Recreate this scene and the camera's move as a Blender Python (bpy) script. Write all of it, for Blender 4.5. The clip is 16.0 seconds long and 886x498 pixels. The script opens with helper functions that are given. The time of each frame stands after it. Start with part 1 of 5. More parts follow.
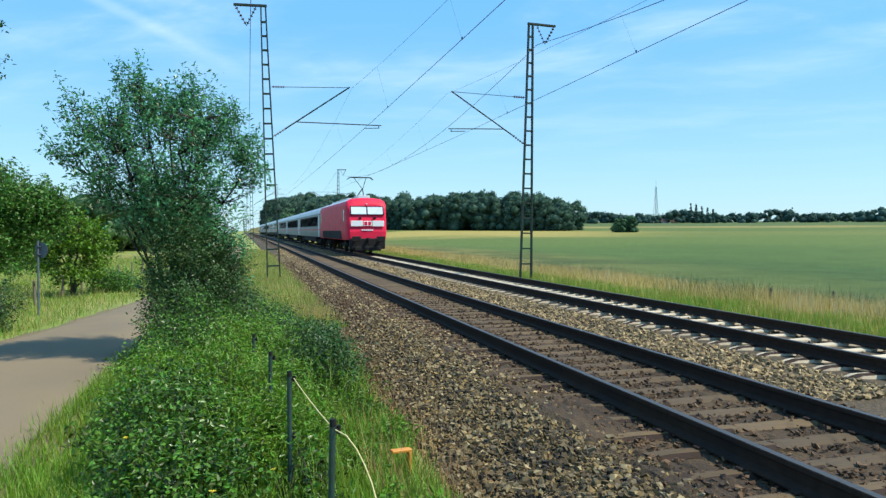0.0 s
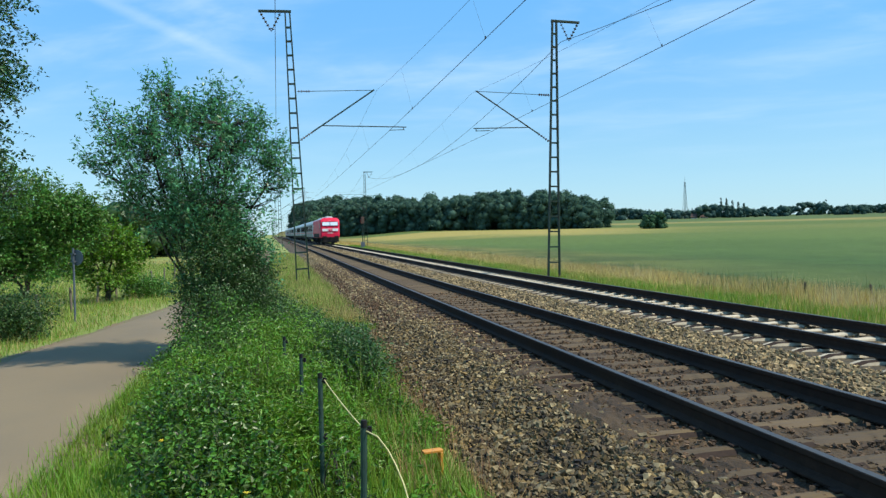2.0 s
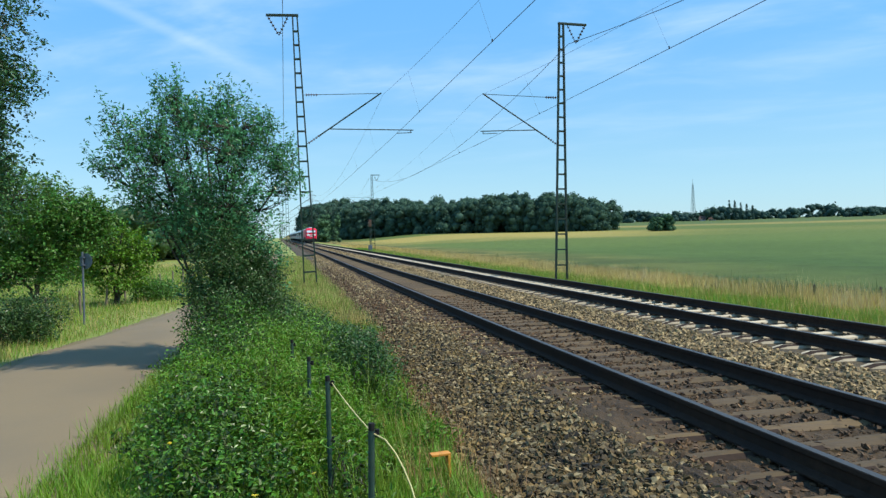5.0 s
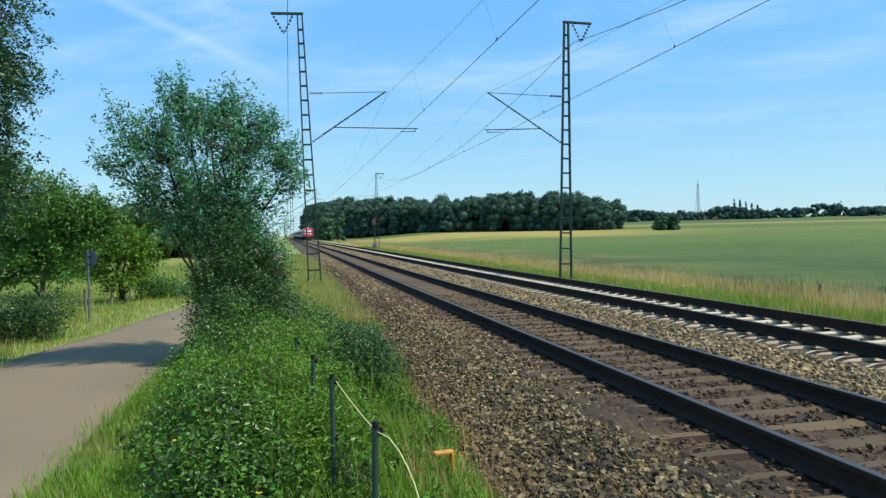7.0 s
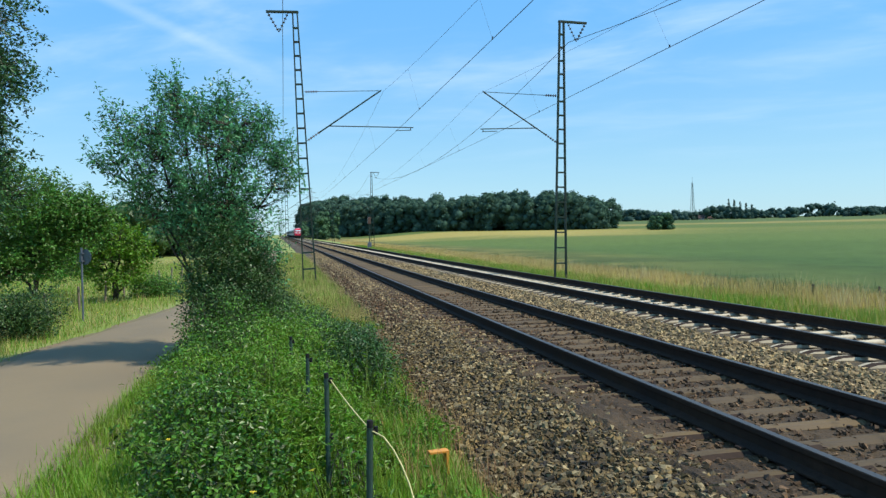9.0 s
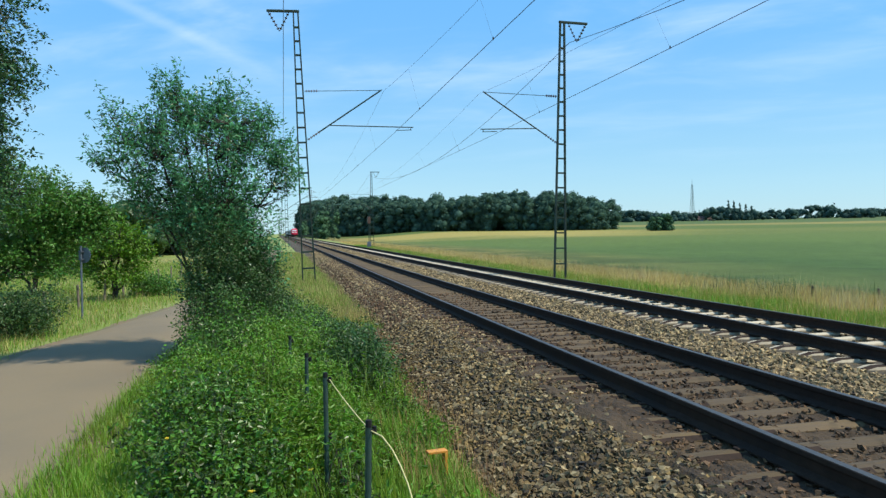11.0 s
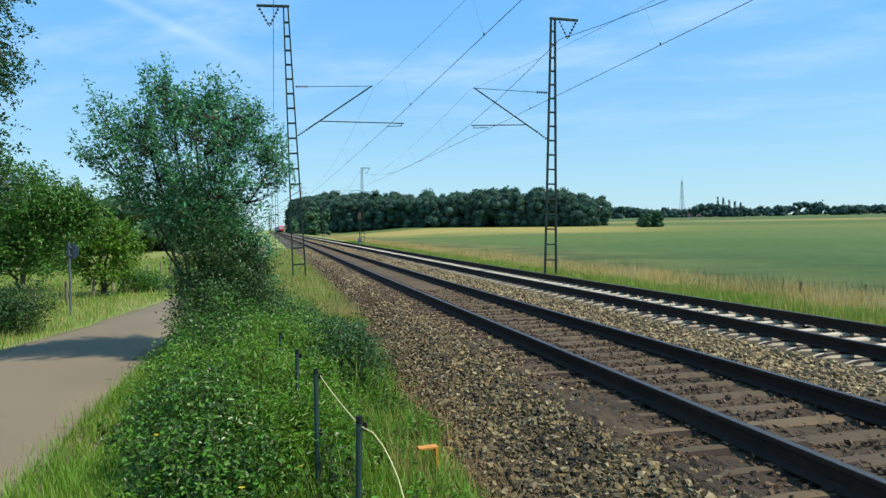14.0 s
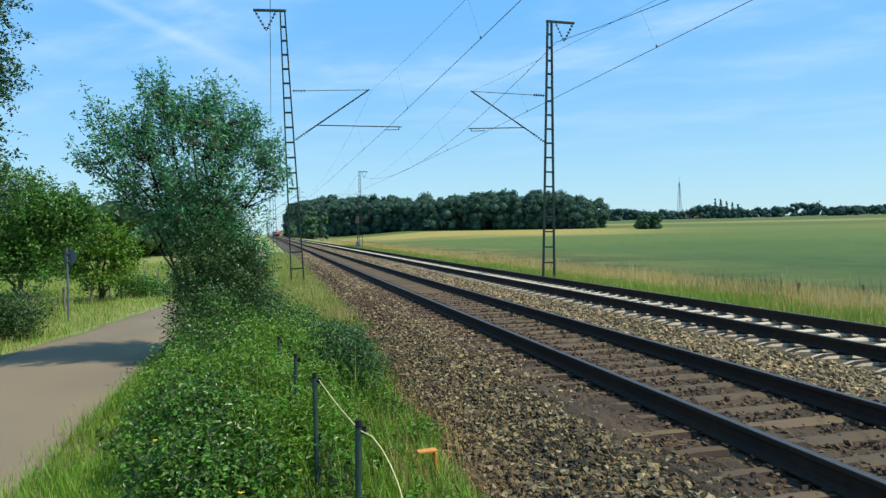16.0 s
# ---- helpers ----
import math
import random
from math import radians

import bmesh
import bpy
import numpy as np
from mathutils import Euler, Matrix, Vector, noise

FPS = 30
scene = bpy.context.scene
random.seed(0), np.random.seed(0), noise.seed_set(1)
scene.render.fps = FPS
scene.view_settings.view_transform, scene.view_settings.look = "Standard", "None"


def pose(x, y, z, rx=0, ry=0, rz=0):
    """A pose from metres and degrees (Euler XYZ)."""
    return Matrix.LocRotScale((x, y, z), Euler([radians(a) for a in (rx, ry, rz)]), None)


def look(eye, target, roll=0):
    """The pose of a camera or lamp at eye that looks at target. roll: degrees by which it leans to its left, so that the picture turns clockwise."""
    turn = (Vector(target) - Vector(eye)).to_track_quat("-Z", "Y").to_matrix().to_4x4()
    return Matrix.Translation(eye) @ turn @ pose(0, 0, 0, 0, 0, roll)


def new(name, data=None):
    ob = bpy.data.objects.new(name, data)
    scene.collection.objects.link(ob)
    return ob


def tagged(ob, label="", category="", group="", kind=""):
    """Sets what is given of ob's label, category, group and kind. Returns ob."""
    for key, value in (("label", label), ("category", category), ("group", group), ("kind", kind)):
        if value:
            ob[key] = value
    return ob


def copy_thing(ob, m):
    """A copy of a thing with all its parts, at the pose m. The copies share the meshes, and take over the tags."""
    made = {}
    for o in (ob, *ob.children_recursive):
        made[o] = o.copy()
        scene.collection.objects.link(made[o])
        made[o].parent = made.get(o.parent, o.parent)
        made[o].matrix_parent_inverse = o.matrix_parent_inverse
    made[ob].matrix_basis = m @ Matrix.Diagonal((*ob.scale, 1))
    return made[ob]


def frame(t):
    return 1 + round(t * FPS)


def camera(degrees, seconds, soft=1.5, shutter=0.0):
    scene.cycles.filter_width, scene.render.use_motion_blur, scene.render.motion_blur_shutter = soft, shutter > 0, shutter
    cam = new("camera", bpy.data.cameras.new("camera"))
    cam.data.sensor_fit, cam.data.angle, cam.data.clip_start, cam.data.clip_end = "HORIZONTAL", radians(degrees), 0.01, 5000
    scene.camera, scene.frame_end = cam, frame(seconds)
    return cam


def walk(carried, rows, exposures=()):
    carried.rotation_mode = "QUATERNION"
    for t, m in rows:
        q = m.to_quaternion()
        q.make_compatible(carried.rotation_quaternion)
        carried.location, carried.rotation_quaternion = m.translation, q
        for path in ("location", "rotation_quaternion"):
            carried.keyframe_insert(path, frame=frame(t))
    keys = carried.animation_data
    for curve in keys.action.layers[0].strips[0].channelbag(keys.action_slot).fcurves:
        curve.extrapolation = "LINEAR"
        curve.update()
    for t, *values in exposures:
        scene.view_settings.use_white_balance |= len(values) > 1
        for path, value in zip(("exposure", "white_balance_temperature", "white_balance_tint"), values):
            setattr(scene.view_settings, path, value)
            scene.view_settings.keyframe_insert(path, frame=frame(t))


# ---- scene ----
# ---- camera: carried by hand beside the line, turning a little; x across the tracks, y along them, rail tops at z = 0 ----
cam = camera(64.0, 16.0, soft=1.4)
EYE = (0.0, 0.0, 1.506)
TURNS = [
    (0, -15.188, -1.202, -0.022), (0.5, -13.671, -0.957, 0.396), (1, -13.156, -1.335, 0.662), (1.5, -13.787, -1.556, 1.153),
    (2, -13.008, -1.165, 1.123), (2.5, -13.233, -0.985, 0.922), (3, -12.479, -1.037, 1.099), (3.5, -12.655, -0.983, 1.465),
    (4, -12.733, -0.989, 1.318), (6.5, -11.980, -0.822, 1.194), (7, -12.082, -1.030, 1.085), (7.5, -12.223, -0.928, 1.320),
    (8, -12.291, -0.831, 1.094), (8.5, -12.675, -1.028, 0.925), (9, -12.479, -1.114, 0.961), (11.5, -12.647, -1.103, 0.549),
    (12, -12.913, -1.062, 0.533), (12.5, -13.022, -1.068, 0.630), (13, -13.121, -1.173, 0.683), (13.5, -12.795, -1.216, 0.624),
    (14, -13.258, -1.431, 0.637), (14.5, -13.131, -1.169, 0.717), (15, -13.074, -1.370, 0.694), (15.5, -13.139, -1.218, 0.769),
    (16, -13.417, -1.175, 1.001)]
walk(cam, [(t, pose(*EYE, 90 + pitch, roll, yaw)) for t, yaw, pitch, roll in TURNS],
     exposures=[(0, 0.45, 6500, 8), (0.6, 0.38, 6500, 8), (1.4, 0.28, 6500, 8), (16, 0.28, 6500, 8)])

# ---- world and sun ----
SUN_ELEVATION, SUN_AZIMUTH = 54.0, 120.0   # azimuth clockwise from +y
world = bpy.data.worlds.new("sky")
scene.world = world
world.use_nodes = True
wn, wl = world.node_tree.nodes, world.node_tree.links
wn.clear()
sky = wn.new("ShaderNodeTexSky")
sky.sky_type, sky.sun_disc = "NISHITA", False
sky.sun_elevation, sky.sun_rotation = radians(SUN_ELEVATION), radians(SUN_AZIMUTH)
sky.air_density, sky.dust_density, sky.ozone_density = 1.0, 0.3, 2.5


def wmath(op, a, b=None, c=None):
    n = wn.new("ShaderNodeMath")
    n.operation = op
    for i, v in enumerate((a, b, c)):
        if v is None:
            continue
        if isinstance(v, (int, float)):
            n.inputs[i].default_value = v
        else:
            wl.new(v, n.inputs[i])
    return n.outputs[0]


def wramp(value, lo, hi):
    n = wn.new("ShaderNodeMapRange")
    n.interpolation_type = "SMOOTHSTEP"
    wl.new(value, n.inputs[0])
    n.inputs[1].default_value, n.inputs[2].default_value = lo, hi
    return n.outputs[0]


# thin cirrus on a flat layer high up, and one old contrail
coord = wn.new("ShaderNodeTexCoord")
split = wn.new("ShaderNodeSeparateXYZ")
wl.new(coord.outputs["Generated"], split.inputs[0])
sx, sy, sz = split.outputs
high = wmath("MAXIMUM", sz, 0.02)
cx, cy = wmath("DIVIDE", sx, wmath("ADD", high, 0.08)), wmath("DIVIDE", sy, wmath("ADD", high, 0.08))
join = wn.new("ShaderNodeCombineXYZ")
wl.new(wmath("ADD", wmath("MULTIPLY", cx, 0.9), wmath("MULTIPLY", cy, 0.45)), join.inputs[0])
wl.new(wmath("MULTIPLY", cy, 0.95), join.inputs[1])
veil = wn.new("ShaderNodeTexNoise")
veil.inputs["Scale"].default_value, veil.inputs["Detail"].default_value = 1.5, 6
veil.inputs["Roughness"].default_value, veil.inputs["Distortion"].default_value = 0.56, 0.35
wl.new(join.outputs[0], veil.inputs["Vector"])
cirrus = wmath("MULTIPLY", wramp(veil.outputs[0], 0.38, 0.92), wramp(sz, 0.04, 0.3))
# contrail: a great circle band through two directions
TRAIL_A, TRAIL_B = Vector((-0.228, 0.925, 0.304)).normalized(), Vector((-0.071, 0.968, 0.241)).normalized()
axis = TRAIL_A.cross(TRAIL_B).normalized()
along = axis.cross(TRAIL_A).normalized()


def wdot(v):
    n = wn.new("ShaderNodeVectorMath")
    n.operation = "DOT_PRODUCT"
    wl.new(coord.outputs["Generated"], n.inputs[0])
    n.inputs[1].default_value = v
    return n.outputs["Value"]


off = wmath("ABSOLUTE", wmath("ADD", wdot(axis), wmath("MULTIPLY", wmath("SUBTRACT", veil.outputs[0], 0.5), 0.008)))
run = wdot(along)
trail = wmath("MULTIPLY", wmath("SUBTRACT", 1.0, wramp(off, 0.0, 0.012)), wmath("MULTIPLY", wramp(run, -0.25, 0.02), wmath("SUBTRACT", 1.0, wramp(run, 0.13, 0.25))))
cover = wmath("MINIMUM", wmath("ADD", wmath("MULTIPLY", cirrus, 0.66), wmath("MULTIPLY", trail, 0.2)), 0.85)
haze = wmath("SUBTRACT", 1.0, wramp(sz, 0.0, 0.22))
mix = wn.new("ShaderNodeMix")
mix.data_type = "RGBA"
wl.new(wmath("ADD", cover, wmath("MULTIPLY", haze, 0.05)), mix.inputs["Factor"])
vivid = wn.new("ShaderNodeHueSaturation")
vivid.inputs["Saturation"].default_value = 1.25
wl.new(sky.outputs[0], vivid.inputs["Color"])
tone = wn.new("ShaderNodeMix")
tone.data_type = "RGBA"
wl.new(wramp(sz, 0.0, 0.34), tone.inputs["Factor"])
tone.inputs["A"].default_value, tone.inputs["B"].default_value = (1.95, 3.7, 4.85, 1), (1.08, 3.12, 6.0, 1)
even = wn.new("ShaderNodeMix")
even.data_type = "RGBA"
even.inputs["Factor"].default_value = 0.75
wl.new(vivid.outputs[0], even.inputs["A"])
wl.new(tone.outputs["Result"], even.inputs["B"])
wl.new(even.outputs["Result"], mix.inputs["A"])
mix.inputs["B"].default_value = (4.6, 5.6, 6.6, 1)
back = wn.new("ShaderNodeBackground")
wl.new(mix.outputs["Result"], back.inputs["Color"])
back.inputs["Strength"].default_value = 0.15
wout = wn.new("ShaderNodeOutputWorld")
wl.new(back.outputs[0], wout.inputs["Surface"])

sun = new("sun", bpy.data.lights.new("sun", "SUN"))
sun.data.energy, sun.data.angle, sun.data.color = 4.6, radians(0.6), (1.0, 0.93, 0.80)
ce = math.cos(radians(SUN_ELEVATION))
sun_from = Vector((math.sin(radians(SUN_AZIMUTH)) * ce, math.cos(radians(SUN_AZIMUTH)) * ce, math.sin(radians(SUN_ELEVATION))))
sun.matrix_world = look(sun_from * 60, (0, 0, 0))


# ---- materials ----
def material(name, a, b, rough=0.7, scale=8.0, metal=0.0, bump=0.0, bump_scale=None, stain=None, stain_scale=0.7, stain_amount=0.4,
             island=0.0, piece=0.0, leaf=0.0, spec=0.5, coat=0.0, stretch=(1, 1, 1), bump_depth=0.01):
    """Two colours mixed by fine noise, a third by broad stains, with relief; island or piece: how far each loose part, or each object, varies; leaf: light let through."""
    m = bpy.data.materials.new(name)
    m.use_nodes = True
    n, l = m.node_tree.nodes, m.node_tree.links
    shade, out = n["Principled BSDF"], n["Material Output"]
    tc, mp = n.new("ShaderNodeTexCoord"), n.new("ShaderNodeMapping")
    mp.inputs["Scale"].default_value = stretch
    l.new(tc.outputs["Object"], mp.inputs[0])
    fine = n.new("ShaderNodeTexNoise")
    fine.inputs["Scale"].default_value, fine.inputs["Detail"].default_value, fine.inputs["Roughness"].default_value = scale, 5, 0.65
    l.new(mp.outputs[0], fine.inputs["Vector"])

    def blend(fac, x, y):
        k = n.new("ShaderNodeMix")
        k.data_type = "RGBA"
        for socket, v in (("Factor", fac), ("A", x), ("B", y)):
            if isinstance(v, tuple):
                k.inputs[socket].default_value = (*v, 1)
            elif isinstance(v, (int, float)):
                k.inputs[0].default_value = v
            else:
                l.new(v, k.inputs[0] if socket == "Factor" else k.inputs[socket])
        return k.outputs["Result"]

    def remap(v, lo, hi, tlo=0.0, thi=1.0):
        k = n.new("ShaderNodeMapRange")
        l.new(v, k.inputs[0])
        for i, x in enumerate((lo, hi, tlo, thi)):
            k.inputs[i + 1].default_value = x
        return k.outputs[0]

    col = blend(remap(fine.outputs[0], 0.3, 0.7), a, b)
    if stain:
        big = n.new("ShaderNodeTexNoise")
        big.inputs["Scale"].default_value, big.inputs["Detail"].default_value = stain_scale, 4
        l.new(mp.outputs[0], big.inputs["Vector"])
        col = blend(remap(big.outputs[0], 0.42, 0.68, 0.0, stain_amount), col, stain)
    vary = None
    if island:
        geo = n.new("ShaderNodeNewGeometry")
        vary, amount = geo.outputs["Random Per Island"], island
    if piece:
        info = n.new("ShaderNodeObjectInfo")
        vary, amount = info.outputs["Random"], piece
    if vary is not None:
        hsv = n.new("ShaderNodeHueSaturation")
        l.new(col, hsv.inputs["Color"])
        l.new(remap(vary, 0, 1, 1 - amount, 1 + amount), hsv.inputs["Value"])
        if leaf:
            l.new(remap(vary, 0, 1, 0.472, 0.518), hsv.inputs["Hue"])
        col = hsv.outputs[0]
    l.new(col, shade.inputs["Base Color"])
    l.new(remap(fine.outputs[0], 0.3, 0.7, max(0, rough - 0.08), min(1, rough + 0.08)), shade.inputs["Roughness"])
    shade.inputs["Metallic"].default_value = metal
    shade.inputs["Specular IOR Level"].default_value = spec
    shade.inputs["Coat Weight"].default_value = coat
    if bump:
        bn = n.new("ShaderNodeTexNoise")
        bn.inputs["Scale"].default_value, bn.inputs["Detail"].default_value = bump_scale or scale * 2, 6
        l.new(mp.outputs[0], bn.inputs["Vector"])
        bp = n.new("ShaderNodeBump")
        bp.inputs["Strength"].default_value, bp.inputs["Distance"].default_value = bump, bump_depth
        l.new(bn.outputs[0], bp.inputs["Height"])
        l.new(bp.outputs[0], shade.inputs["Normal"])
    if leaf:
        tr, ms = n.new("ShaderNodeBsdfTranslucent"), n.new("ShaderNodeMixShader")
        l.new(col, tr.inputs["Color"])
        ms.inputs[0].default_value = leaf
        l.new(shade.outputs[0], ms.inputs[1])
        l.new(tr.outputs[0], ms.inputs[2])
        l.new(ms.outputs[0], out.inputs["Surface"])
    return m


RUST = material("rusty_rail_steel", (0.022, 0.014, 0.010), (0.05, 0.031, 0.021), 0.85, 14, 0.0, 0.4, 40, (0.02, 0.016, 0.015), 1.2, 0.6, bump_depth=0.004, spec=0.15)
RAIL_TOP = material("polished_rail_head", (0.07, 0.062, 0.055), (0.13, 0.115, 0.10), 0.5, 30, 0.8)
WOOD_SLEEPER = material("weathered_sleeper_wood", (0.054, 0.034, 0.013), (0.124, 0.080, 0.031), 0.85, 9, 0, 0.5, 30, (0.078, 0.053, 0.030), 2.0, 0.5, piece=0.25, stretch=(0.4, 3, 3))
CONCRETE = material("pale_sleeper_concrete", (0.42, 0.355, 0.245), (0.56, 0.48, 0.345), 0.85, 12, 0, 0.3, 50, (0.306, 0.249, 0.168), 2.0, 0.5, piece=0.12)
STONE = material("grey_brown_ballast", (0.006, 0.0040, 0.0015), (0.180, 0.122, 0.043), 0.85, 9, 0, 0.4, 60, (0.0423, 0.0241, 0.00949), 0.6, 0.35, island=0.90)
STONE_PALE = material("pale_ballast", (0.080, 0.057, 0.025), (0.375, 0.275, 0.130), 0.85, 9, 0, 0.4, 60, (0.13, 0.0797, 0.0376), 0.6, 0.4, island=0.65)
STONE_GREY = material("pale_grey_ballast", (0.05, 0.039, 0.019), (0.31, 0.240, 0.118), 0.8, 12, 0, 0.4, 60, (0.11, 0.08, 0.042), 0.6, 0.4, island=0.6)
STONE_RUST = material("rusty_ballast", (0.022, 0.0122, 0.0055), (0.150, 0.086, 0.040), 0.9, 9, 0, 0.4, 60, (0.0796, 0.0478, 0.024), 0.8, 0.6, island=0.65)
BED = material("ballast_bed", (0.010, 0.0068, 0.0032), (0.110, 0.078, 0.035), 0.9, 20, 0, 1.0, 26, (0.120, 0.080, 0.042), 0.35, 0.5, bump_depth=0.04)
ASPHALT = material("worn_pale_asphalt", (0.160, 0.121, 0.068), (0.210, 0.160, 0.093), 0.9, 60, 0, 0.4, 120, (0.137, 0.11, 0.0714), 0.5, 0.6, bump_depth=0.004)
EARTH = material("dry_earth", (0.128, 0.085, 0.046), (0.208, 0.145, 0.082), 0.95, 10, 0, 0.6, 25, (0.088, 0.104, 0.04), 0.8, 0.6)
GALV = material("green_grey_mast_steel", (0.009, 0.029, 0.022), (0.020, 0.050, 0.038), 0.65, 12, 0.0, 0.2, 40, (0.030, 0.017, 0.010), 1.5, 0.6, spec=0.25)
WIRE = material("dark_copper_wire", (0.05, 0.055, 0.06), (0.09, 0.09, 0.095), 0.5, 20, 0.6)
BROWN_GLAZE = material("brown_glazed_porcelain", (0.06, 0.03, 0.02), (0.09, 0.045, 0.03), 0.25, 20)
BARK = material("grey_brown_bark", (0.0336, 0.0264, 0.0202), (0.0672, 0.0552, 0.0432), 0.9, 18, 0, 0.7, 35, stretch=(1, 1, 0.3))
LEAF_TREE = material("willow_leaf", (0.054, 0.182, 0.076), (0.118, 0.335, 0.132), 0.34, 3, island=0.6, leaf=0.38)
LEAF_BUSH = material("bramble_leaf", (0.030, 0.084, 0.0070), (0.090, 0.190, 0.0200), 0.36, 3, island=0.75, leaf=0.26, spec=0.4)
LEAF_DARK = material("dark_hedge_leaf", (0.030, 0.076, 0.016), (0.055, 0.122, 0.026), 0.5, 3, island=0.4, leaf=0.25)
LEAF_LIME = material("light_green_leaf", (0.074, 0.176, 0.008), (0.138, 0.276, 0.017), 0.5, 3, island=0.35, leaf=0.35)
LEAF_SIDE = material("side_tree_leaf", (0.055, 0.155, 0.020), (0.096, 0.232, 0.034), 0.5, 2, island=0.4, leaf=0.3)
# birch green darkened so the leaf colour itself holds the crown's shade
LEAF_SHADY = material("shaded_birch_leaf", (0.026, 0.086, 0.030), (0.054, 0.148, 0.046), 0.45, 2, island=0.5, leaf=0.25)
# lifted, bluish green with low contrast: the air's haze is mixed into this colour
LEAF_WOOD = material("hazed_wood_edge_foliage", (0.055, 0.106, 0.080), (0.076, 0.136, 0.094), 0.8, 0.25, stain=(0.044, 0.086, 0.068), stain_scale=0.05, stain_amount=0.4, island=0.15, leaf=0.25, spec=0.0)
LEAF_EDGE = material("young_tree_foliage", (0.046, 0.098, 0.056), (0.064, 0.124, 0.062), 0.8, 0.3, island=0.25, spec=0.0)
# blue-green tint stands in for haze over the farthest trees
LEAF_FAR = material("hazed_distant_foliage", (0.034, 0.064, 0.056), (0.048, 0.085, 0.068), 0.8, 0.1, island=0.2, spec=0.0)
BLADE = material("green_grass_blade", (0.101, 0.229, 0.0113), (0.169, 0.322, 0.0221), 0.55, 1.2, stain=(0.237, 0.28, 0.038), stain_scale=0.5, stain_amount=0.5, island=0.35, leaf=0.35)
STRAW = material("dry_straw_grass", (0.365, 0.302, 0.0941), (0.502, 0.425, 0.162), 0.7, 1.0, stain=(0.228, 0.262, 0.0538), stain_scale=0.25, stain_amount=0.5, island=0.3, leaf=0.3)
STRAW_TAN = material("ripe_tan_grass", (0.50, 0.350, 0.110), (0.64, 0.480, 0.170), 0.7, 1.0, stain=(0.24, 0.22, 0.055), stain_scale=0.25, stain_amount=0.5, island=0.35, leaf=0.3)
GREEN_PAINT = material("dark_green_post_paint", (0.02, 0.05, 0.04), (0.035, 0.075, 0.06), 0.45, 15, 0.1, 0.2, 50, (0.03, 0.03, 0.025), 3, 0.5)
ROPE = material("pale_yellow_cord", (0.496, 0.416, 0.16), (0.6, 0.528, 0.256), 0.8, 60, bump=0.4)
ORANGE = material("weathered_orange_paint", (0.50, 0.19, 0.014), (0.62, 0.27, 0.032), 0.55, 18, 0, 0.3, 50, (0.306, 0.15, 0.056), 5, 0.4)
GREY_WOOD = material("grey_fence_wood", (0.112, 0.092, 0.068), (0.192, 0.16, 0.124), 0.9, 12, 0, 0.5, 30, stretch=(3, 3, 0.5))
SIGN_GREY = material("grey_sign_metal", (0.075, 0.095, 0.120), (0.105, 0.125, 0.155), 0.55, 8, 0.2)
TRAIN_RED = material("traffic_red_paint", (0.62, 0.012, 0.05), (0.68, 0.02, 0.065), 0.5, 2, spec=0.2, stain=(0.40, 0.02, 0.035), stain_scale=0.6, stain_amount=0.3)
TRAIN_WHITE = material("white_train_paint", (0.70, 0.71, 0.72), (0.78, 0.78, 0.78), 0.5, 2, spec=0.25, stain=(0.6, 0.59, 0.57), stain_scale=0.5, stain_amount=0.35)
# white paint, lightly dirty, its base greyed to carry the side's shade
COACH_WHITE = material("shaded_grimy_white_coach_paint", (0.200, 0.220, 0.225), (0.250, 0.268, 0.272), 0.5, 2, stain=(0.150, 0.158, 0.156), stain_scale=0.4, stain_amount=0.5, spec=0.25)
TRAIN_GREY = material("light_grey_train_paint", (0.52, 0.54, 0.56), (0.58, 0.6, 0.62), 0.4, 2, stain=(0.4, 0.4, 0.4), stain_scale=0.5, stain_amount=0.5)
ROOF_GREY = material("grey_train_roof", (0.46, 0.48, 0.5), (0.56, 0.58, 0.6), 0.4, 3, 0.2, stain=(0.3, 0.29, 0.28), stain_scale=0.4, stain_amount=0.5)
UNDER = material("dark_underframe", (0.008, 0.008, 0.009), (0.020, 0.018, 0.017), 0.8, 8, 0.0, spec=0.2)
DARK_GLASS = material("dark_train_glass", (0.012, 0.015, 0.018), (0.02, 0.022, 0.025), 0.25, 3)
# near-white base colour paints the sky's reflection onto the panes
SCREEN_GLASS = material("sky_lit_windscreen", (0.75, 0.78, 0.8), (0.8, 0.82, 0.84), 0.18, 2, 0.35)
LAMP_GLASS = material("lamp_glass", (0.5, 0.5, 0.5), (0.6, 0.6, 0.6), 0.15, 5)
PYLON_STEEL = material("galvanised_lattice_steel", (0.16, 0.18, 0.20), (0.24, 0.26, 0.28), 0.6, 2, 0.1)
WALL_PALE = material("pale_render", (0.44, 0.424, 0.4), (0.52, 0.496, 0.464), 0.9, 2)
ROOF_TILE = material("red_brown_roof_tile", (0.072, 0.044, 0.036), (0.101, 0.0616, 0.048), 0.85, 3)


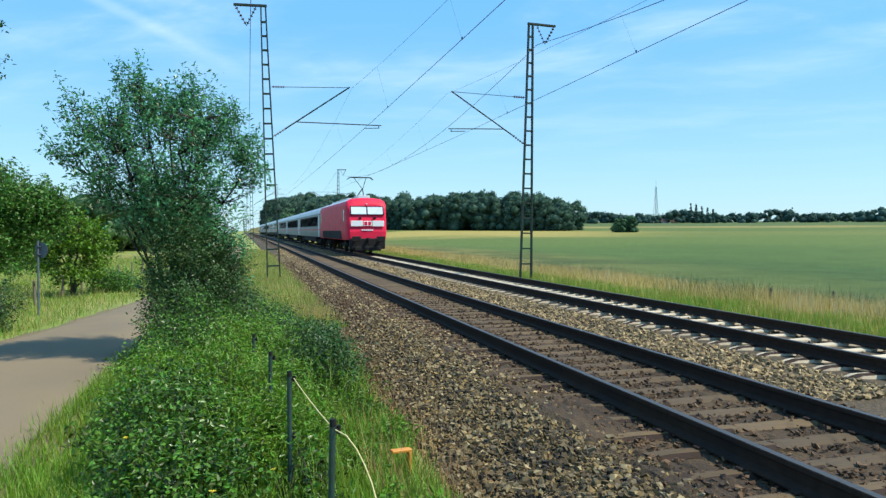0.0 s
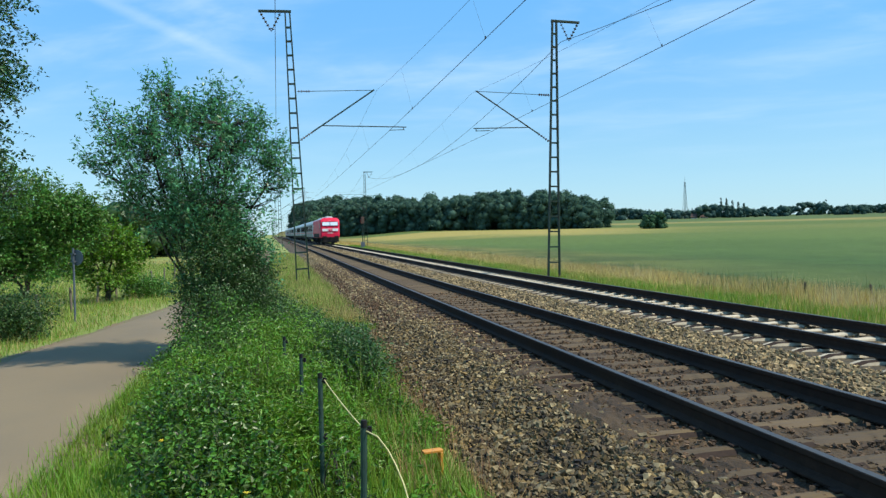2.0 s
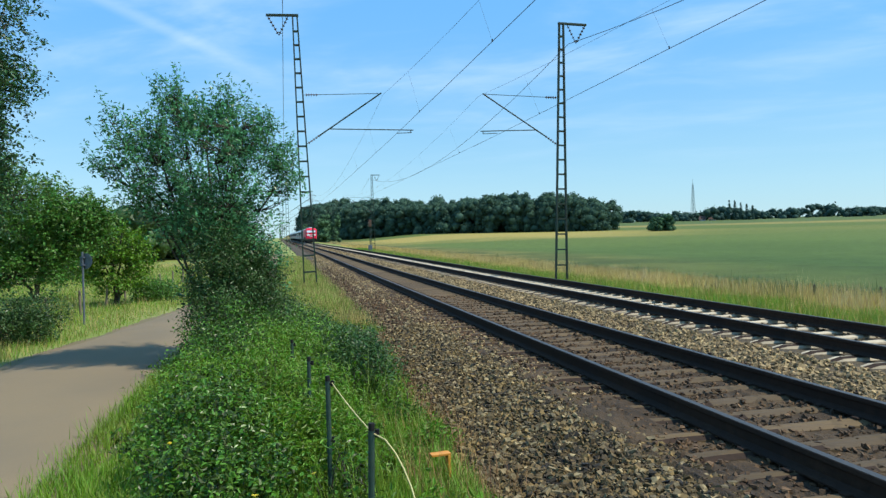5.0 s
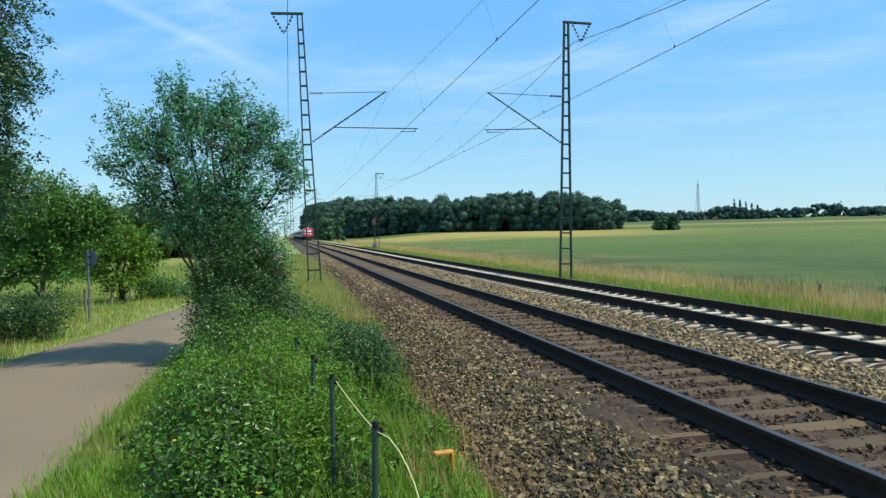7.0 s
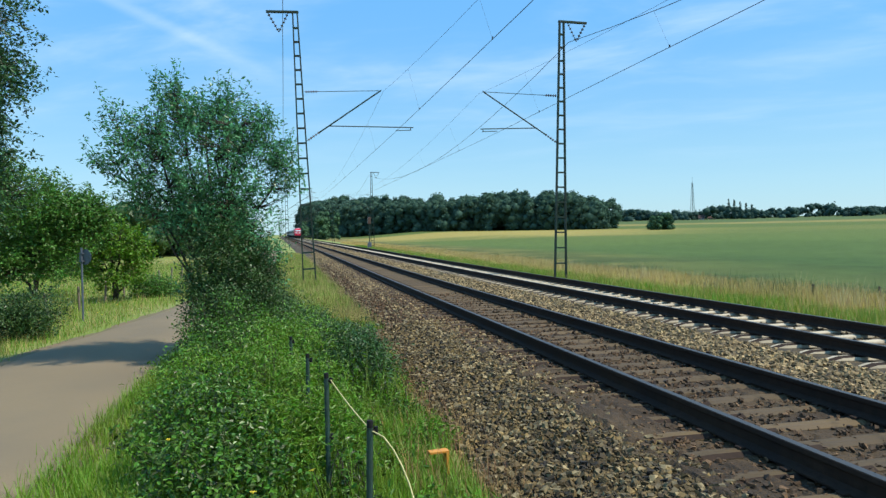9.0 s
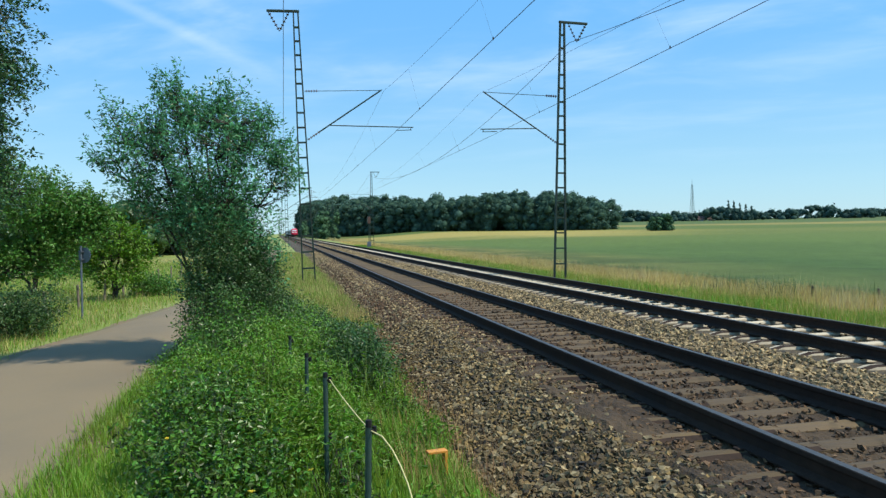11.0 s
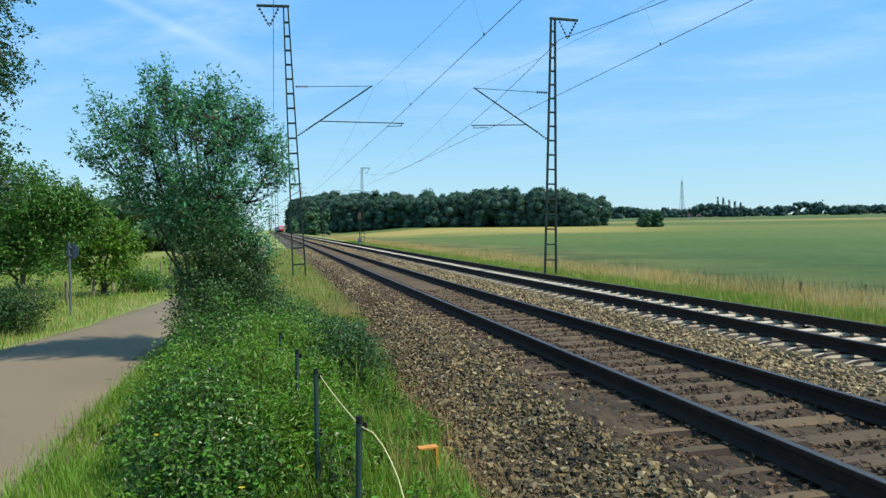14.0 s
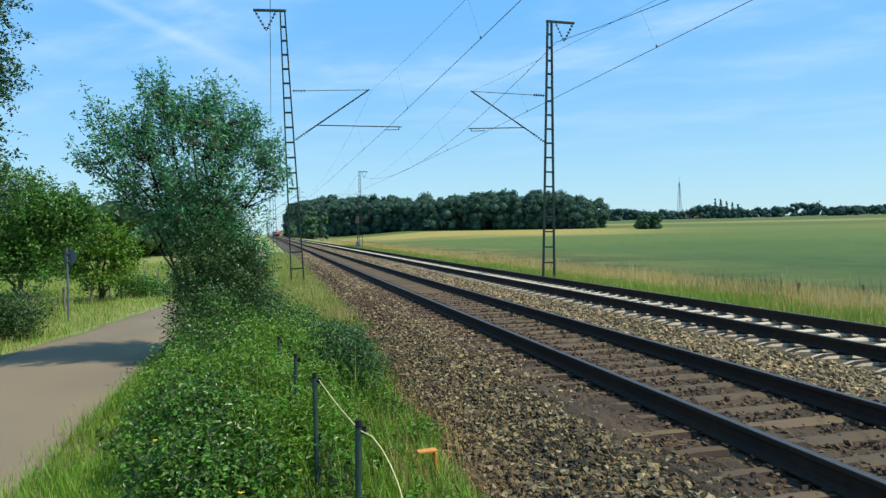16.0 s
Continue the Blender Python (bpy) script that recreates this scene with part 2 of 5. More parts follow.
# ---- building helpers ----
def field_material():
    """Grain fields in broad bands: green near the line, ripening beyond, green and yellow strips far off."""
    m = bpy.data.materials.new("grain_fields")
    m.use_nodes = True
    n, l = m.node_tree.nodes, m.node_tree.links
    shade = n["Principled BSDF"]
    shade.inputs["Roughness"].default_value, shade.inputs["Specular IOR Level"].default_value = 0.9, 0.2
    tc = n.new("ShaderNodeTexCoord")
    length, warp, fine = n.new("ShaderNodeVectorMath"), n.new("ShaderNodeTexNoise"), n.new("ShaderNodeTexNoise")
    length.operation = "LENGTH"
    l.new(tc.outputs["Object"], length.inputs[0])
    warp.inputs["Scale"].default_value, warp.inputs["Detail"].default_value = 0.016, 5
    fine.inputs["Scale"].default_value, fine.inputs["Detail"].default_value, fine.inputs["Roughness"].default_value = 0.5, 8, 0.7
    l.new(tc.outputs["Object"], warp.inputs["Vector"])
    l.new(tc.outputs["Object"], fine.inputs["Vector"])
    far = n.new("ShaderNodeMath")
    far.operation = "MULTIPLY_ADD"
    l.new(warp.outputs[0], far.inputs[0])
    far.inputs[1].default_value = 170.0
    l.new(length.outputs["Value"], far.inputs[2])
    unit = n.new("ShaderNodeMath")
    unit.operation = "MULTIPLY"
    l.new(far.outputs[0], unit.inputs[0])
    unit.inputs[1].default_value = 0.001
    ramp = n.new("ShaderNodeValToRGB")
    l.new(unit.outputs[0], ramp.inputs[0])
    stops = [(0.0, (0.026, 0.058, 0.0120)), (0.125, (0.047, 0.088, 0.0185)), (0.22, (0.088, 0.130, 0.0275)), (0.33, (0.105, 0.135, 0.030)), (0.45, (0.0858, 0.122, 0.0262)), (0.58, (0.0968, 0.13, 0.0295)),
             (0.63, (0.231, 0.195, 0.0574)), (0.67, (0.22, 0.19, 0.0574)), (0.71, (0.077, 0.115, 0.0312)), (1.0, (0.077, 0.11, 0.0344))]
    for i, (p, c) in enumerate(stops):
        e = ramp.color_ramp.elements[i] if i < 2 else ramp.color_ramp.elements.new(p)
        e.position = p
        e.color = (*c, 1)
    hsv, rough = n.new("ShaderNodeHueSaturation"), n.new("ShaderNodeMapRange")
    l.new(fine.outputs[0], rough.inputs[0])
    for i, v in enumerate((0.3, 0.7, 0.72, 1.22)):
        rough.inputs[i + 1].default_value = v
    l.new(rough.outputs[0], hsv.inputs["Value"])
    # ripe tan strip along the line, and dark lush patches behind it
    where = n.new("ShaderNodeSeparateXYZ")
    l.new(tc.outputs["Object"], where.inputs[0])

    def ranged(v, a, b, ta, tb):
        k = n.new("ShaderNodeMapRange")
        k.interpolation_type = "SMOOTHSTEP"
        l.new(v, k.inputs[0])
        for j, q in enumerate((a, b, ta, tb)):
            k.inputs[j + 1].default_value = q
        return k.outputs[0]

    def times(a, b):
        k = n.new("ShaderNodeMath")
        k.operation = "MULTIPLY"
        l.new(a, k.inputs[0])
        l.new(b, k.inputs[1])
        return k.outputs[0]

    def over(fac, base, colour):
        k = n.new("ShaderNodeMix")
        k.data_type = "RGBA"
        l.new(fac, k.inputs[0])
        l.new(base, k.inputs["A"])
        k.inputs["B"].default_value = (*colour, 1)
        return k.outputs["Result"]

    patch = n.new("ShaderNodeTexNoise")
    patch.inputs["Scale"].default_value, patch.inputs["Detail"].default_value = 0.09, 5
    l.new(tc.outputs["Object"], patch.inputs["Vector"])
    ripe = times(ranged(where.outputs[0], 15.0, 38.0, 0.9, 0.0), ranged(where.outputs[1], 30.0, 75.0, 0.2, 1.0))
    lush = times(ranged(where.outputs[0], 16.0, 46.0, 0.85, 0.0), ranged(patch.outputs[0], 0.44, 0.56, 0.0, 1.0))
    bearing = n.new("ShaderNodeMath")
    bearing.operation = "DIVIDE"
    l.new(where.outputs[0], bearing.inputs[0])
    l.new(where.outputs[1], bearing.inputs[1])
    band = times(times(ranged(unit.outputs[0], 0.27, 0.35, 0.0, 1.0), ranged(unit.outputs[0], 0.42, 0.46, 1.0, 0.0)), ranged(bearing.outputs[0], 0.36, 0.75, 0.95, 0.12))
    col = over(lush, over(ripe, over(band, ramp.outputs[0], (0.31, 0.25, 0.068)), (0.27, 0.20, 0.060)), (0.030, 0.060, 0.0150))
    l.new(col, hsv.inputs["Color"])
    l.new(hsv.outputs[0], shade.inputs["Base Color"])
    bn, bp = n.new("ShaderNodeTexNoise"), n.new("ShaderNodeBump")
    bn.inputs["Scale"].default_value, bn.inputs["Detail"].default_value = 5.0, 6
    l.new(tc.outputs["Object"], bn.inputs["Vector"])
    bp.inputs["Strength"].default_value, bp.inputs["Distance"].default_value = 0.8, 0.12
    l.new(bn.outputs[0], bp.inputs["Height"])
    l.new(bp.outputs[0], shade.inputs["Normal"])
    return m


def finish(name, bm, mat, parent=None, label="", smooth=False):
    me = bpy.data.meshes.new(name)
    bm.normal_update()
    bm.to_mesh(me)
    bm.free()
    for m in mat if isinstance(mat, (list, tuple)) else [mat]:
        me.materials.append(m)
    if smooth:
        me.shade_smooth()
    ob = new(name, me)
    if parent:
        ob.parent = parent
    if label:
        ob["label"] = label
    return ob


def part(name, bm, mat, parent, label="", smooth=False):
    return finish(name, bm, mat, parent, label, smooth)


def sheet(name, verts, faces, mat, parent=None, smooth=False, slots=None):
    """One mesh from arrays of vertices and equal-sided faces."""
    me = bpy.data.meshes.new(name)
    verts, faces = np.asarray(verts, np.float32), np.asarray(faces, np.int32)
    m, k = faces.shape
    me.vertices.add(len(verts))
    me.vertices.foreach_set("co", verts.ravel())
    me.loops.add(m * k)
    me.loops.foreach_set("vertex_index", faces.ravel())
    me.polygons.add(m)
    me.polygons.foreach_set("loop_start", np.arange(0, m * k, k, dtype=np.int32))
    for one in mat if isinstance(mat, (list, tuple)) else [mat]:
        me.materials.append(one)
    if slots is not None:
        me.polygons.foreach_set("material_index", np.asarray(slots, np.int32))
    me.update(calc_edges=True)
    me.validate()
    if smooth:
        me.shade_smooth()
    else:
        me.shade_flat()
    ob = new(name, me)
    if parent:
        ob.parent = parent
    return ob


def box(bm, x0, x1, y0, y1, z0, z1, bevel=0.0, slot=0):
    made = bmesh.ops.create_cube(bm, size=1, matrix=Matrix.LocRotScale(((x0 + x1) / 2, (y0 + y1) / 2, (z0 + z1) / 2), None, (x1 - x0, y1 - y0, z1 - z0)))
    faces = {f for v in made["verts"] for f in v.link_faces}
    for f in faces:
        f.material_index = slot
    if bevel:
        bmesh.ops.bevel(bm, geom=list({e for f in faces for e in f.edges}), offset=bevel, segments=1, affect="EDGES", profile=0.5)
    return bm


def rod(bm, a, b, r0, r1=None, sides=8):
    a, b = Vector(a), Vector(b)
    q = (b - a).to_track_quat("Z", "Y")
    bmesh.ops.create_cone(bm, cap_ends=True, segments=sides, radius1=r0, radius2=r0 if r1 is None else r1, depth=(b - a).length,
                          matrix=Matrix.LocRotScale((a + b) / 2, q, None))
    return bm


def tube(points, radius, sides=4):
    """Vertices and quads of a thin tube through points."""
    p = np.asarray(points, float)
    r = np.broadcast_to(np.asarray(radius, float), (len(p),))
    t = np.gradient(p, axis=0)
    t /= np.linalg.norm(t, axis=1)[:, None] + 1e-9
    up = np.where(np.abs(t[:, 2:3]) > 0.9, np.array([[1.0, 0, 0]]), np.array([[0, 0, 1.0]]))
    u = np.cross(t, up)
    u /= np.linalg.norm(u, axis=1)[:, None]
    w = np.cross(t, u)
    a = np.linspace(0, 2 * np.pi, sides, endpoint=False)
    v = p[:, None] + r[:, None, None] * (np.cos(a)[None, :, None] * u[:, None] + np.sin(a)[None, :, None] * w[:, None])
    i = np.arange(len(p) - 1)[:, None] * sides
    j = np.arange(sides)[None]
    f = np.stack([i + j, i + (j + 1) % sides, i + sides + (j + 1) % sides, i + sides + j], -1).reshape(-1, 4)
    return v.reshape(-1, 3), f


def gather(pieces):
    """Joins (vertices, faces) pairs."""
    vs, fs, n = [], [], 0
    for v, f in pieces:
        vs.append(v)
        fs.append(np.asarray(f) + n)
        n += len(v)
    return np.concatenate(vs), np.concatenate(fs)


def turns(rng, n, tilt=1.0):
    """Random rotations; tilt 0: only about z."""
    a, b, c = rng.uniform(0, 2 * np.pi, n), rng.normal(0, tilt, n), rng.uniform(0, 2 * np.pi, n) if tilt else np.zeros(n)
    ca, sa, cb, sb, cc, sc = np.cos(a), np.sin(a), np.cos(b), np.sin(b), np.cos(c), np.sin(c)
    z = np.zeros(n)
    o = np.ones(n)
    rz = np.stack([ca, -sa, z, sa, ca, z, z, z, o], 1).reshape(-1, 3, 3)
    rx = np.stack([o, z, z, z, cb, -sb, z, sb, cb], 1).reshape(-1, 3, 3)
    ry = np.stack([cc, -sc, z, sc, cc, z, z, z, o], 1).reshape(-1, 3, 3)
    return rz @ rx @ ry


def scatter(template, faces, where, rot, scale):
    """Many copies of one small shape as arrays."""
    t = np.asarray(template, float)
    s = np.asarray(scale, float)
    s = s[:, None, None] if s.ndim == 1 else s[:, None, :]
    v = np.einsum("nij,nkj->nki", rot, t[None] * s) + where[:, None]
    f = np.asarray(faces)[None] + (np.arange(len(where)) * len(t))[:, None, None]
    return v.reshape(-1, 3), f.reshape(-1, f.shape[-1])


LEAF_V = [(0, 0, 0), (0.42, 0.28, 0.10), (0.36, 0.72, 0.08), (0, 1.05, -0.08), (-0.36, 0.72, 0.08), (-0.42, 0.28, 0.10)]
LEAF_F = [(0, 1, 2, 3), (0, 3, 4, 5)]
LEAF_SMALL_V = [(0, 0, 0), (0.44, 0.46, 0.12), (0, 1.05, -0.06), (-0.44, 0.46, 0.12)]
LEAF_SMALL_F = [(0, 1, 2, 3)]
THIN_V = [(-0.5, 0, 0), (0.5, 0, 0), (0.0, 0.34, 1.0)]
THIN_F = [(0, 1, 2)]
BLADE_V = [(-0.5, 0, 0), (0.5, 0, 0), (0.32, 0.10, 0.55), (-0.32, 0.10, 0.55), (0.0, 0.36, 1.0), (0.0, 0.36, 1.0)]
BLADE_F = [(0, 1, 2, 3), (3, 2, 4, 5)]


def fbm(x, y, s, seed=0.0):
    """Smooth broad noise from sines, about -1 to 1."""
    x, y = np.asarray(x, float) * s + seed, np.asarray(y, float) * s + seed * 1.7
    return (np.sin(x * 1.0 + 1.3 * np.sin(y * 0.7 + seed)) + np.sin(y * 1.3 + 1.1 * np.sin(x * 0.9)) + 0.5 * np.sin(x * 2.7 + y * 2.1) + 0.5 * np.sin(y * 3.1 - x * 2.3)) / 3.0


# ---- plan ----
BEND, BEND_END = 1.2e-4, 100.0   # the line bends gently to the left, then runs straight
NEAR_TRACK, FAR_TRACK = 4.23, 8.16
ROAD_LEFT = [(-30, -5.2), (0, -4.9), (10, -4.75), (14, -4.62), (18, -3.85), (22, -3.2), (30, -2.1), (45, -1.6), (90, -3.0)]
ROAD_RIGHT = [(-30, -2.3), (0, -2.2), (6, -2.1), (9, -1.95), (12, -1.9), (16, -1.5), (22, -0.7), (30, 0.2), (45, 0.6), (90, -0.6)]


def shift(y):
    y = np.asarray(y, float)
    return np.where(y < BEND_END, BEND * y ** 2 / 2, BEND * BEND_END * (y - BEND_END / 2))


def rise(y):
    """The line climbs slightly beyond the first mast."""
    y = np.asarray(y, float) - 25.0
    return 0.0025 * (np.sqrt(y ** 2 + 225.0) + y) - 0.01


def bent(x, y):
    return x - shift(y)


def ground_height(x, y):
    x, y = np.asarray(x, float), np.asarray(y, float)
    s = x + shift(y)
    z = np.interp(s, [-60, -7, -1.6, 0.0, 1.2, 1.9, 10.2, 11.4, 14, 20], [-0.9, -0.62, -0.5, -0.42, -0.42, -0.6, -0.6, -0.42, -0.55, -0.8])
    out = np.hypot(np.maximum(s - 14, 0), np.maximum(y - 60, 0) * np.clip((s - 14) / 60, 0, 1))
    z = z + 0.0165 * np.maximum(out - 55, 0) + 0.007 * np.maximum(out - 480, 0) - 0.02 * np.maximum(out - 1150, 0)
    far_left = np.maximum(-s - 40, 0)
    return z + 0.004 * np.minimum(far_left, 300) + rise(y) * np.clip((44 - s) / 30, 0, 1) * np.clip((s + 40) / 30, 0, 1)


# ---- ground ----
def build_ground():
    xs = np.unique(np.concatenate([np.linspace(-900, -60, 22), np.linspace(-60, -8, 27), np.linspace(-8, 22, 76), np.linspace(22, 80, 30), np.linspace(80, 460, 40), np.linspace(460, 2600, 40)]))
    ys = np.unique(np.concatenate([np.linspace(-400, -20, 12), np.linspace(-20, 40, 121), np.linspace(40, 120, 60), np.linspace(120, 600, 60), np.linspace(600, 2800, 40)]))
    gx, gy = np.meshgrid(xs, ys)
    near = np.clip(1 - np.hypot(gx, gy) / 80, 0, 1)
    gz = ground_height(gx, gy) + 0.03 * near * fbm(gx, gy, 1.7, 3.0)
    v = np.stack([gx, gy, gz], -1).reshape(-1, 3)
    n, m = len(xs), len(ys)
    i = (np.arange(m - 1)[:, None] * n + np.arange(n - 1)[None]).reshape(-1)
    f = np.stack([i, i + 1, i + n + 1, i + n], 1)
    c = v[f].mean(1)
    s = c[:, 0] + shift(c[:, 1])
    edge = 15.0 + 0.5 * fbm(c[:, 0], c[:, 1], 0.3)
    slots = np.zeros(len(f), int)
    slots[s > edge] = 1
    ground = sheet("ground", v, f, [MEADOW, FIELD], smooth=True, slots=slots)
    tagged(ground, "meadow and rolling grain fields in summer green", "ground", kind="structure")


MEADOW = material("meadow_sod", (0.11, 0.17, 0.02), (0.20, 0.235, 0.04), 0.9, 3.5, 0, 0.8, 9, (0.30, 0.27, 0.11), 0.18, 0.6, bump_depth=0.06)
FIELD = field_material()


def build_road():
    ys = np.concatenate([np.linspace(-30, 30, 121), np.linspace(31, 90, 60)])
    a = np.interp(ys, *zip(*ROAD_LEFT)) + 0.06 * fbm(ys, ys * 0, 1.9, 1.0)
    b = np.interp(ys, *zip(*ROAD_RIGHT)) + 0.06 * fbm(ys, ys * 0, 2.3, 5.0)
    cols = np.linspace(0, 1, 9)
    x = a[:, None] * (1 - cols) + b[:, None] * cols
    y = np.repeat(ys[:, None], 9, 1)
    z = ground_height(x, y) + 0.045 - 0.04 * (2 * cols - 1) ** 6 + 0.02
    v = np.stack([x, y, z], -1).reshape(-1, 3)
    i = (np.arange(len(ys) - 1)[:, None] * 9 + np.arange(8)[None]).reshape(-1)
    road = sheet("road", v, np.stack([i, i + 1, i + 10, i + 9], 1), ASPHALT, smooth=True)
    tagged(road, "narrow pale worn asphalt farm lane", "road", kind="structure")


def build_shoulder():
    """Trodden earth along both edges of the lane."""
    ys = np.linspace(-30, 60, 361)
    for edge, sign, seed in ((ROAD_LEFT, -1, 2.0), (ROAD_RIGHT, 1, 6.0)):
        base = np.interp(ys, *zip(*edge))
        wide = 0.34 + 0.18 * fbm(ys, ys * 0, 1.3, seed) + 0.07 * fbm(ys, ys * 0, 5.0, seed)
        x = np.stack([base - sign * 0.12, base + sign * 0.05, base + sign * np.maximum(wide, 0.06)], 1)
        y = np.repeat(ys[:, None], 3, 1)
        z = ground_height(x, y) + np.array([[0.012, 0.034, 0.004]])
        v = np.stack([x, y, z], -1).reshape(-1, 3)
        i = (np.arange(len(ys) - 1)[:, None] * 3 + np.arange(2)[None]).reshape(-1)
        f = np.stack([i, i + 1, i + 4, i + 3], 1)
        tagged(sheet("lane_edge", v, f if sign > 0 else f[:, ::-1], EARTH, smooth=True), "bare brown earth along the edge of the lane", "verge", kind="structure")


def bed_height(s):
    return np.interp(s, [1.3, 1.7, 2.5, 2.9, 5.6, 6.2, 6.75, 7.0, 7.25, 9.1, 9.35, 9.6, 10.1, 11.2],
                     [-0.58, -0.44, -0.25, -0.225, -0.225, -0.23, -0.212, -0.222, -0.228, -0.23, -0.222, -0.24, -0.30, -0.62])


def build_bed():
    s = np.concatenate([np.linspace(1.3, 11.2, 67)])
    ys = np.concatenate([np.linspace(-60, 40, 251), np.linspace(41, 160, 80), np.linspace(165, 760, 80)])
    gs, gy = np.meshgrid(s, ys)
    z = bed_height(gs) + rise(gy) + 0.012 * fbm(gs, gy, 4.0)
    v = np.stack([bent(gs, gy), gy, z], -1).reshape(-1, 3)
    n = len(s)
    i = (np.arange(len(ys) - 1)[:, None] * n + np.arange(n - 1)[None]).reshape(-1)
    bed = sheet("ballast_bed", v, np.stack([i, i + 1, i + n + 1, i + n], 1), BED, smooth=True)
    tagged(bed, "grey-brown crushed stone ballast bed under both tracks", "ballast", kind="structure")
    return bed


# ---- tracks ----
RAIL_HALF = [(0.030, 0.0), (0.036, -0.008), (0.036, -0.038), (0.010, -0.052), (0.009, -0.132), (0.030, -0.146), (0.075, -0.158), (0.075, -0.172)]


def build_rail(x, parent):
    prof = np.array(RAIL_HALF + [(-a, b) for a, b in reversed(RAIL_HALF)])
    ys = np.concatenate([np.linspace(-60, 60, 61), np.linspace(66, 180, 20), np.linspace(195, 760, 60)])
    v = np.stack([bent(x, ys)[:, None] + prof[None, :, 0], np.repeat(ys[:, None], len(prof), 1), prof[None, :, 1] + rise(ys)[:, None]], -1)
    k = len(prof)
    i = np.arange(len(ys) - 1)[:, None] * k
    j = np.arange(k)[None]
    f = np.stack([i + j, i + k + j, i + k + (j + 1) % k, i + (j + 1) % k], -1).reshape(-1, 4)
    slots = np.tile(np.where(np.arange(k) == k - 1, 1, 0), len(ys) - 1)
    return sheet("rail", v.reshape(-1, 3), f, [RUST, RAIL_TOP], parent, slots=slots)


def sleeper_mesh(concrete):
    bm = bmesh.new()
    if concrete:
        bmesh.ops.create_grid(bm, x_segments=12, y_segments=2, size=1)
        for v in bm.verts:
            u, w = v.co.x, v.co.y
            a = abs(u)
            top = 0.0 if a > 0.72 else (-0.022 if a < 0.35 else -0.022 + 0.022 * (a - 0.35) / 0.37)
            if a > 0.82:
                top -= (a - 0.82) * 0.30
            v.co = (u * 1.3, w * 0.092, top - 0.014 * abs(w))
        edge = bmesh.ops.extrude_edge_only(bm, edges=[e for e in bm.edges if e.is_boundary])
        for v in [g for g in edge["geom"] if isinstance(g, bmesh.types.BMVert)]:
            v.co.z -= 0.16
            v.co.x *= 1.02
            v.co.y *= 1.5
    else:
        bmesh.ops.create_grid(bm, x_segments=14, y_segments=4, size=1)
        wear = random.Random(4)
        for v in bm.verts:
            u, w = v.co.x, v.co.y
            v.co = (u * 1.3, w * 0.115 + 0.006 * math.sin(u * 5), -0.030 * abs(w) ** 2.2 - 0.012 * max(0.0, abs(u) - 0.85) / 0.15 + wear.uniform(-0.003, 0.003))
        edge = bmesh.ops.extrude_edge_only(bm, edges=[e for e in bm.edges if e.is_boundary])
        for v in [q for q in edge["geom"] if isinstance(q, bmesh.types.BMVert)]:
            v.co.z = -0.17
    me = bpy.data.meshes.new("sleeper")
    bm.normal_update()
    bm.to_mesh(me)
    bm.free()
    me.materials.append(CONCRETE if concrete else WOOD_SLEEPER)
    return me


def clip_mesh():
    bm = bmesh.new()
    for side in (-0.7535, 0.7535):
        for s in (-1, 1):
            box(bm, side + s * 0.10 - 0.03, side + s * 0.10 + 0.03, -0.035, 0.035, 0.0, 0.02, 0.006)
    return bm


def build_track(name, centre, concrete, pitch, phase, label):
    track = new(name)
    tagged(track, label, "railway track", kind="structure")
    for side in (-0.7535, 0.7535):
        build_rail(centre + side, track)
    me = sleeper_mesh(concrete)
    bmc = clip_mesh()
    clips = len(bmc.faces)
    bmc.from_mesh(me)
    whole = bpy.data.meshes.new("sleeper")
    for f in bmc.faces:
        f.material_index = 0
    for f in list(bmc.faces)[:clips]:
        f.material_index = 1
    # fastenings first, then the beam
    bmc.to_mesh(whole)
    bmc.free()
    for m in me.materials:
        whole.materials.append(m)
    whole.materials.append(RUST)
    rest_v, rest_f = [], []
    rng = np.random.default_rng(5)
    for i in range(-80, 860):
        y = phase + i * pitch
        if y < -20 or y > 420:
            continue
        z = -0.172 + float(rise(y)) + rng.normal(0, 0.004)
        m = pose(float(bent(centre, y)) + rng.normal(0, 0.012), y, z, 0, 0, rng.normal(0, 0.5))
        if -2 < y < 165:
            ob = new("sleeper", whole)
            ob.parent, ob.matrix_basis = track, m
        else:
            rest_v.append(m)
    bm = bmesh.new()
    for m in rest_v:
        bmesh.ops.create_cube(bm, size=1, matrix=m @ Matrix.LocRotScale((0, 0, -0.08), None, (2.6, 0.26, 0.16)))
    tagged(part("far_sleepers", bm, CONCRETE if concrete else WOOD_SLEEPER, track), kind="stuff")
    return track


# ---- overhead line ----
MAST_Y, SPAN = 27.7, 68.3


def insulator(bm, a, b, r=0.055, n=5):
    a, b = Vector(a), Vector(b)
    rod(bm, a, b, 0.014, sides=6)
    for i in range(n):
        c = a.lerp(b, (i + 0.7) / (n + 0.4))
        d = (b - a).normalized() * 0.018
        rod(bm, c - d, c + d, r, r * 0.55, 8)


